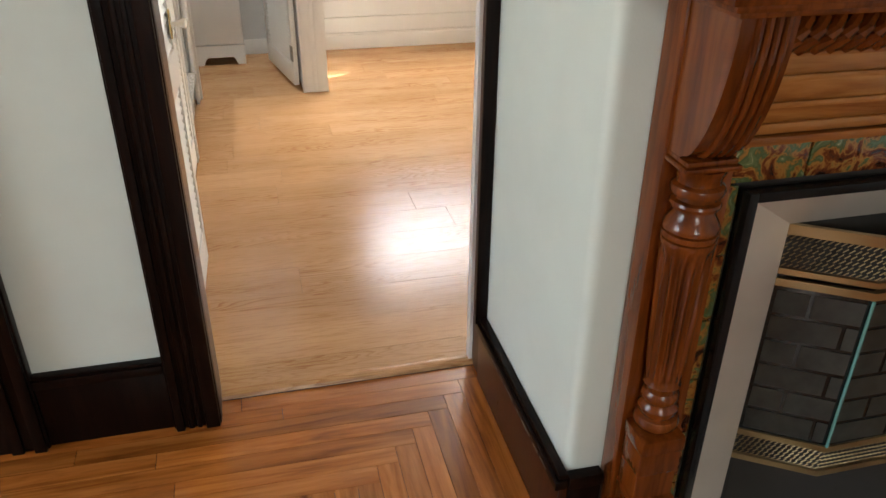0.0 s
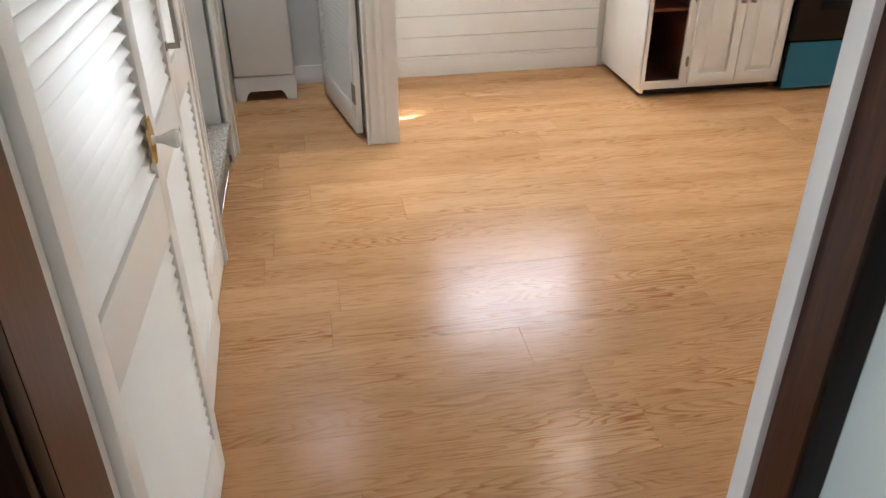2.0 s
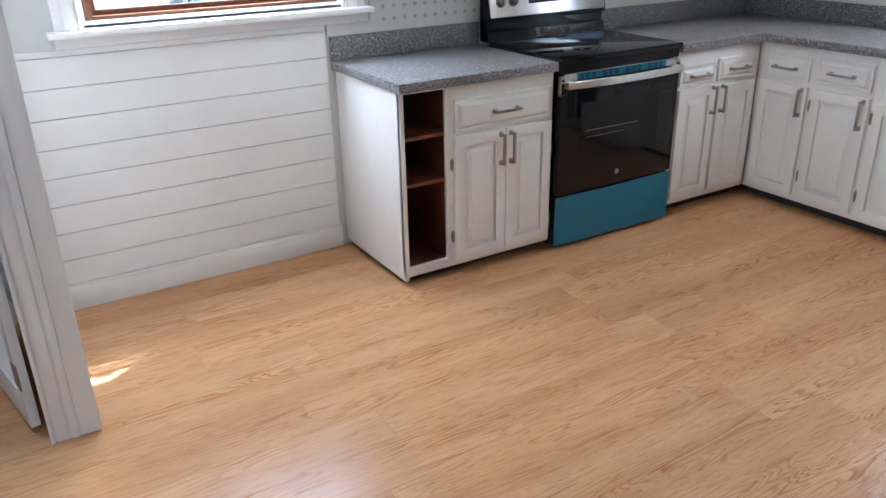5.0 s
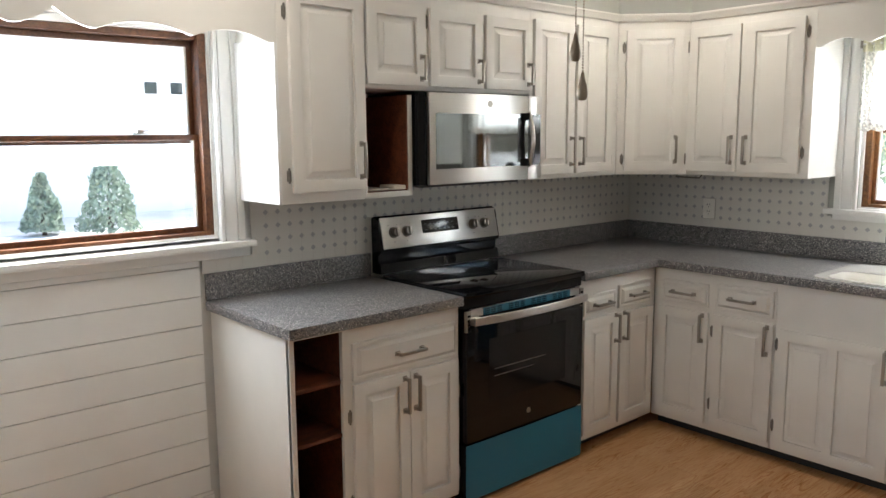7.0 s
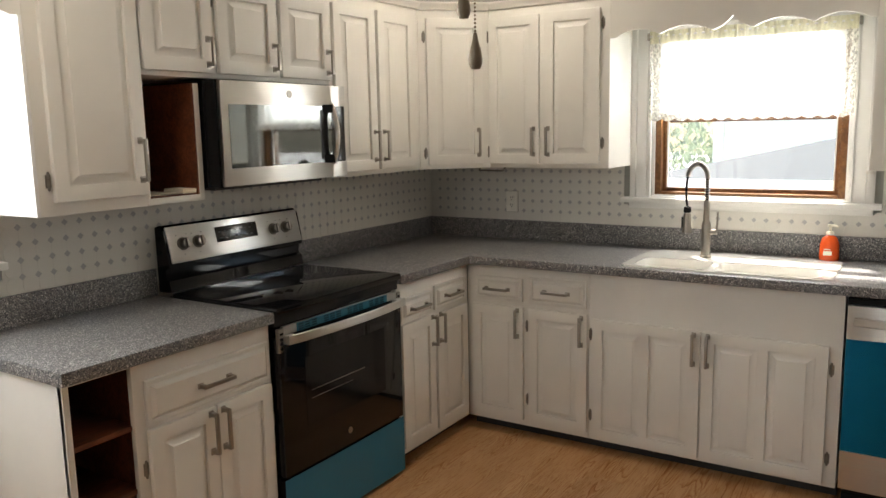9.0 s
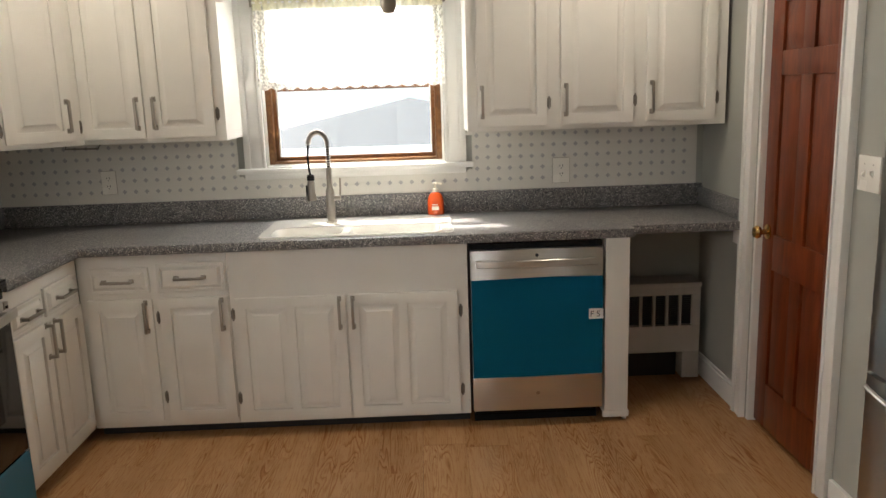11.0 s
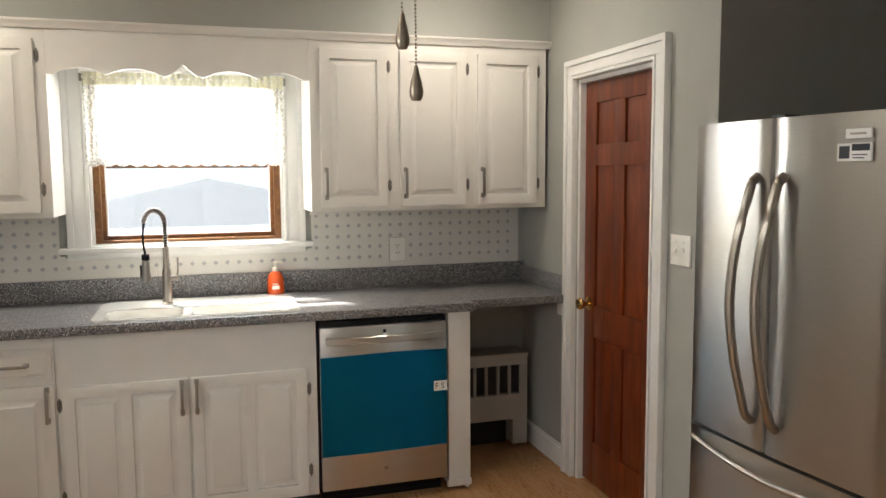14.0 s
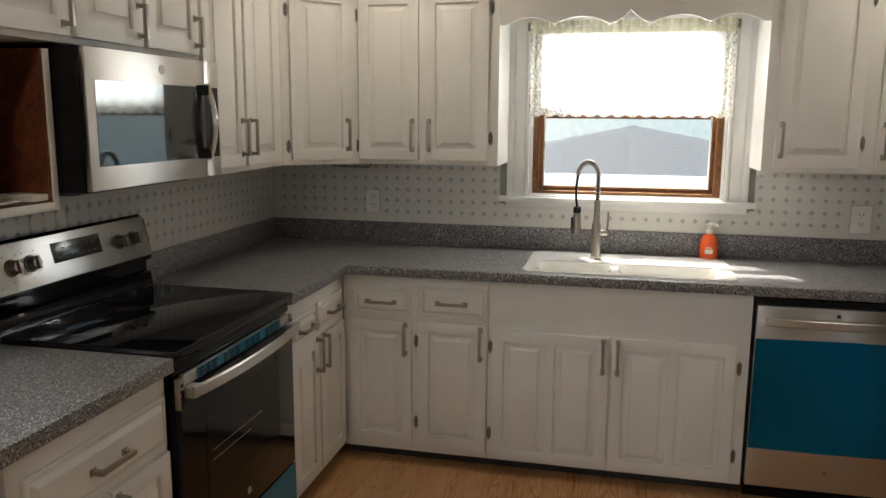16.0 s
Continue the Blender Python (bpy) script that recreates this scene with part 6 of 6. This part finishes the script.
fence = thing("garden_wall", "low white boundary wall behind the evergreens", "wall", None, bm=boxes((-20.5, -20.3, -16, 12, -0.7, 0.9)), material=HOUSEWHITE)


def arbor(x, y, h, r, seed, big=1.0, low=0.12):
    t = thing("evergreen_tree", "small conical evergreen tree in the neighbouring yard", "tree", pose(x, y, -0.7), group="evergreens by the fence")
    part("trunk", rod(bmesh.new(), (0, 0, 0), (0, 0, h * 0.85), 0.06, 0.01, 8), BARK, t)
    rnd = random.Random(seed)
    bm = bmesh.new()
    for k in range(2600):
        f = rnd.random() ** 1.3
        rr = r * (1 - f) ** 0.75 * (0.75 + 0.4 * rnd.random()) + 0.03
        a = rnd.random() * 2 * math.pi
        rr *= 1 + 0.15 * math.sin(3 * a + f * 9)
        c = Vector((rr * math.cos(a), rr * math.sin(a), low + f * (h - low)))
        s = (0.05 + 0.05 * rnd.random()) * big
        e = Vector((rnd.uniform(-1, 1), rnd.uniform(-1, 1), rnd.uniform(0.3, 1.5))).normalized() * s
        g = Vector((rnd.uniform(-1, 1), rnd.uniform(-1, 1), rnd.uniform(-0.3, 0.3))).normalized() * s * 0.5
        v = [bm.verts.new(c + q) for q in (-g, e * 1.0, g, -e * 0.6)]
        bm.faces.new(v)
    part("crown", bm, LEAF, t, "dense green foliage", soft=False)


arbor(-15.5, 1.9, 1.95, 0.58, 3)
arbor(-16.5, 0.75, 1.4, 0.38, 5)
arbor(-4.6, 18.5, 7.5, 2.0, 7, 1.9, 0.9)
arbor(-8.2, 20.0, 8.5, 2.3, 9, 2.0, 0.7)
arbor(-3.3, 26.0, 9.5, 2.4, 12, 2.0, 0.9)

# ---- wall tiles ----
P = 0.0555


def octagon(p, t):
    """An octagonal tile with its back on y = 0."""
    bm = bmesh.new()
    h, c = p / 2 - 0.00025, 0.0135
    o = [(-h + c, -h), (h - c, -h), (h, -h + c), (h, h - c), (h - c, h), (-h + c, h), (-h, h - c), (-h, -h + c)]
    a = [bm.verts.new((x, 0, z)) for x, z in o]
    b = [bm.verts.new((x * 0.985, -t, z * 0.985)) for x, z in o]
    for k in range(8):
        bm.faces.new((a[k], a[(k + 1) % 8], b[(k + 1) % 8], b[k]))
    bm.faces.new(b)
    bmesh.ops.recalc_face_normals(bm, faces=bm.faces)
    return bm


oct_me = mesh_of("tile", octagon(P, 0.0009), TILE, False)


def clear_north(x, z):
    if 1.205 < x < 2.385 and z > 1.10:
        return False
    return 0.03 < x < WX - 0.06


tn = tagged(new("backsplash_north"), kind="structure")
part("backing", boxes((0.012, 1.207, -0.0088, -0.0001, 1.0052, 1.318), (1.207, 2.383, -0.0088, -0.0001, 1.0052, 1.10), (2.383, WX - 0.035, -0.0088, -0.0001, 1.0052, 1.318)), GROUT, tn, soft=False)
tw = tagged(new("backsplash_west"), kind="structure")
part("backing", boxes((0.0001, 0.0088, -2.80, -2.583, 1.0052, 1.059), (0.0001, 0.0088, -2.583, -0.001, 1.0052, 1.32), (0.0001, 0.0088, -1.995, -1.225, 0.89, 1.0052)), GROUT, tw, soft=False)
dots_n, dots_w = bmesh.new(), bmesh.new()
made = 0
for j in range(6):
    z = 1.005 + P * (j + 0.5)
    for i in range(65):
        x = 0.02 + P * (i + 0.5)
        if clear_north(x, z) and z < 1.31:
            if made < 290:
                o = new("tile", oct_me)
                o.parent = tn
                o.matrix_basis = pose(x, -0.009, z)
                made += 1
        dx, dz = x + P / 2, z + P / 2
        if clear_north(dx, dz) and clear_north(dx, dz + 0.01) and dz < 1.315 and dx < WX - 0.045:
            r = 0.0122
            dots_n_v = [dots_n.verts.new(v) for v in ((dx - r, -0.0102, dz), (dx, -0.0102, dz - r), (dx + r, -0.0102, dz), (dx, -0.0102, dz + r))]
            dots_n.faces.new(dots_n_v)
    for i in range(51):
        y = -0.02 - P * (i + 0.5)
        if z < 1.28 and y > (-2.555 if z > 1.04 else -2.79):
            o = new("tile", oct_me)
            o.parent = tw
            o.matrix_basis = pose(0.009, y, z, 0, 0, W)
        dy, dz = y - P / 2, z + P / 2
        if dz < 1.3 and dy > (-2.57 if dz > 1.04 else -2.80):
            r = 0.0122
            dots_w.faces.new([dots_w.verts.new(v) for v in ((0.0102, dy - r, dz), (0.0102, dy, dz - r), (0.0102, dy + r, dz), (0.0102, dy, dz + r))])
part("tile_dot", dots_n, DOT, tn, kind="stuff", soft=False)
part("tile_dot", dots_w, DOT, tw, kind="stuff", soft=False)

# ---- laminate planks of the kitchen floor, running along y ----
rnd = random.Random(11)
fl = tagged(new("floor_planks"), kind="structure")
PW, PL = 0.187, 1.215
row = 0
x = 0.78 - 5 * PW
while x < 3.70:
    off = rnd.random() * PL
    if abs(x - 1.528) < 0.01:
        off = (-4.155 + 6.2) % PL
    if abs(x - 0.78) < 0.01:
        off = (-4.53 + 6.2) % PL
    y = -6.2 + off - PL
    while y < 0:
        a, b = max(y, -4.86), min(y + PL, 0.0)
        x0, x1 = max(x, 0.0), min(x + PW, 3.705)
        if b - a > 0.02 and x1 - x0 > 0.01:
            sag = 0.0004 * rnd.random()
            o = new("plank", mesh_of("plank", boxes((x0 + 0.0003, x1 - 0.0003, a + 0.0004, b - 0.0004, -0.011, -sag)), LAM, False))
            o.parent = fl
        y += PL
    x += PW
built("stair_floor_edge", boxes((0.9405, 1.035, -4.95, -4.8605, -0.05, -0.002)), LAM)
nook = tagged(new("nook_planks"), kind="structure")
for k in range(5):
    o = new("plank", mesh_of("plank", boxes((0.0 + k * PW, min((k + 1) * PW - 0.0006, 0.94), -4.88, -4.8605, -0.011, 0)), LAM, False))
    o.parent = nook
bp = tagged(new("closet_planks"), kind="structure")
o = new("plank", mesh_of("plank", boxes((3.5, 4.3, -1.69, -0.2, -0.011, -0.001)), LAM, False))
o.parent = bp
o = new("plank", mesh_of("plank", boxes((3.706, 4.36, -2.739, -1.83, -0.011, -0.001)), LAM, False))
o.parent = bp

# ---- old strip floor of the front room: nested courses round the border ----
of = tagged(new("old_floor"), kind="structure")
BW = 0.058
for k in range(7):
    x0, y1 = 3.737 + k * BW, -3.972 - k * BW
    # a course along y, in lengths
    y = y1 - 0.0
    while y > -5.9:
        ln = 0.5 + 0.7 * rnd.random()
        o = new("floor_board", mesh_of("floor_board", boxes((x0 + 0.0007, x0 + BW - 0.0007, max(y - ln, -5.9) + 0.0007, y - 0.0007, -0.011, -0.0006 * rnd.random())), OLDFLOOR, False))
        o.parent = of
        y -= ln
    xx = x0 + BW
    while xx < 6.2:
        ln = 0.5 + 0.7 * rnd.random()
        o = new("floor_board", mesh_of("floor_board", boxes((xx + 0.0007, min(xx + ln, 6.2) - 0.0007, y1 - BW + 0.0007, y1 - 0.0007, -0.011, -0.0006 * rnd.random())), OLDFLOORX, False))
        o.parent = of
        xx += ln
rest = bmesh.new()
yy = -3.972 - 7 * BW
while yy > -7.98:
    xx = 3.737 + 7 * BW
    if yy - BW < -5.9:
        xx = 3.737
    while xx < 9.0:
        ln = 0.6 + 0.8 * rnd.random()
        v = [rest.verts.new(p) for p in ((xx + 0.0007, yy - BW + 0.0007, -0.0005), (min(xx + ln, 9.0) - 0.0007, yy - BW + 0.0007, -0.0005), (min(xx + ln, 9.0) - 0.0007, yy - 0.0007, -0.0005), (xx + 0.0007, yy - 0.0007, -0.0005))]
        rest.faces.new(v)
        xx += ln
    yy -= BW
part("floor_board_field", rest, OLDFLOORX, of, kind="stuff", soft=False)
rest = bmesh.new()
for k in range(4):
    box(rest, 6.2 + 0.001, 9.0, -3.972 - (k + 1) * 0.1, -3.972 - k * 0.1 - 0.001, -0.011, -0.0005)
box(rest, 4.43, 9.0, -3.971, -3.902, -0.011, -0.001)
box(rest, 3.737, 4.43, -3.971, -3.952, -0.011, -0.001)
part("floor_board_edge", rest, OLDFLOORX, of, kind="stuff", soft=False)
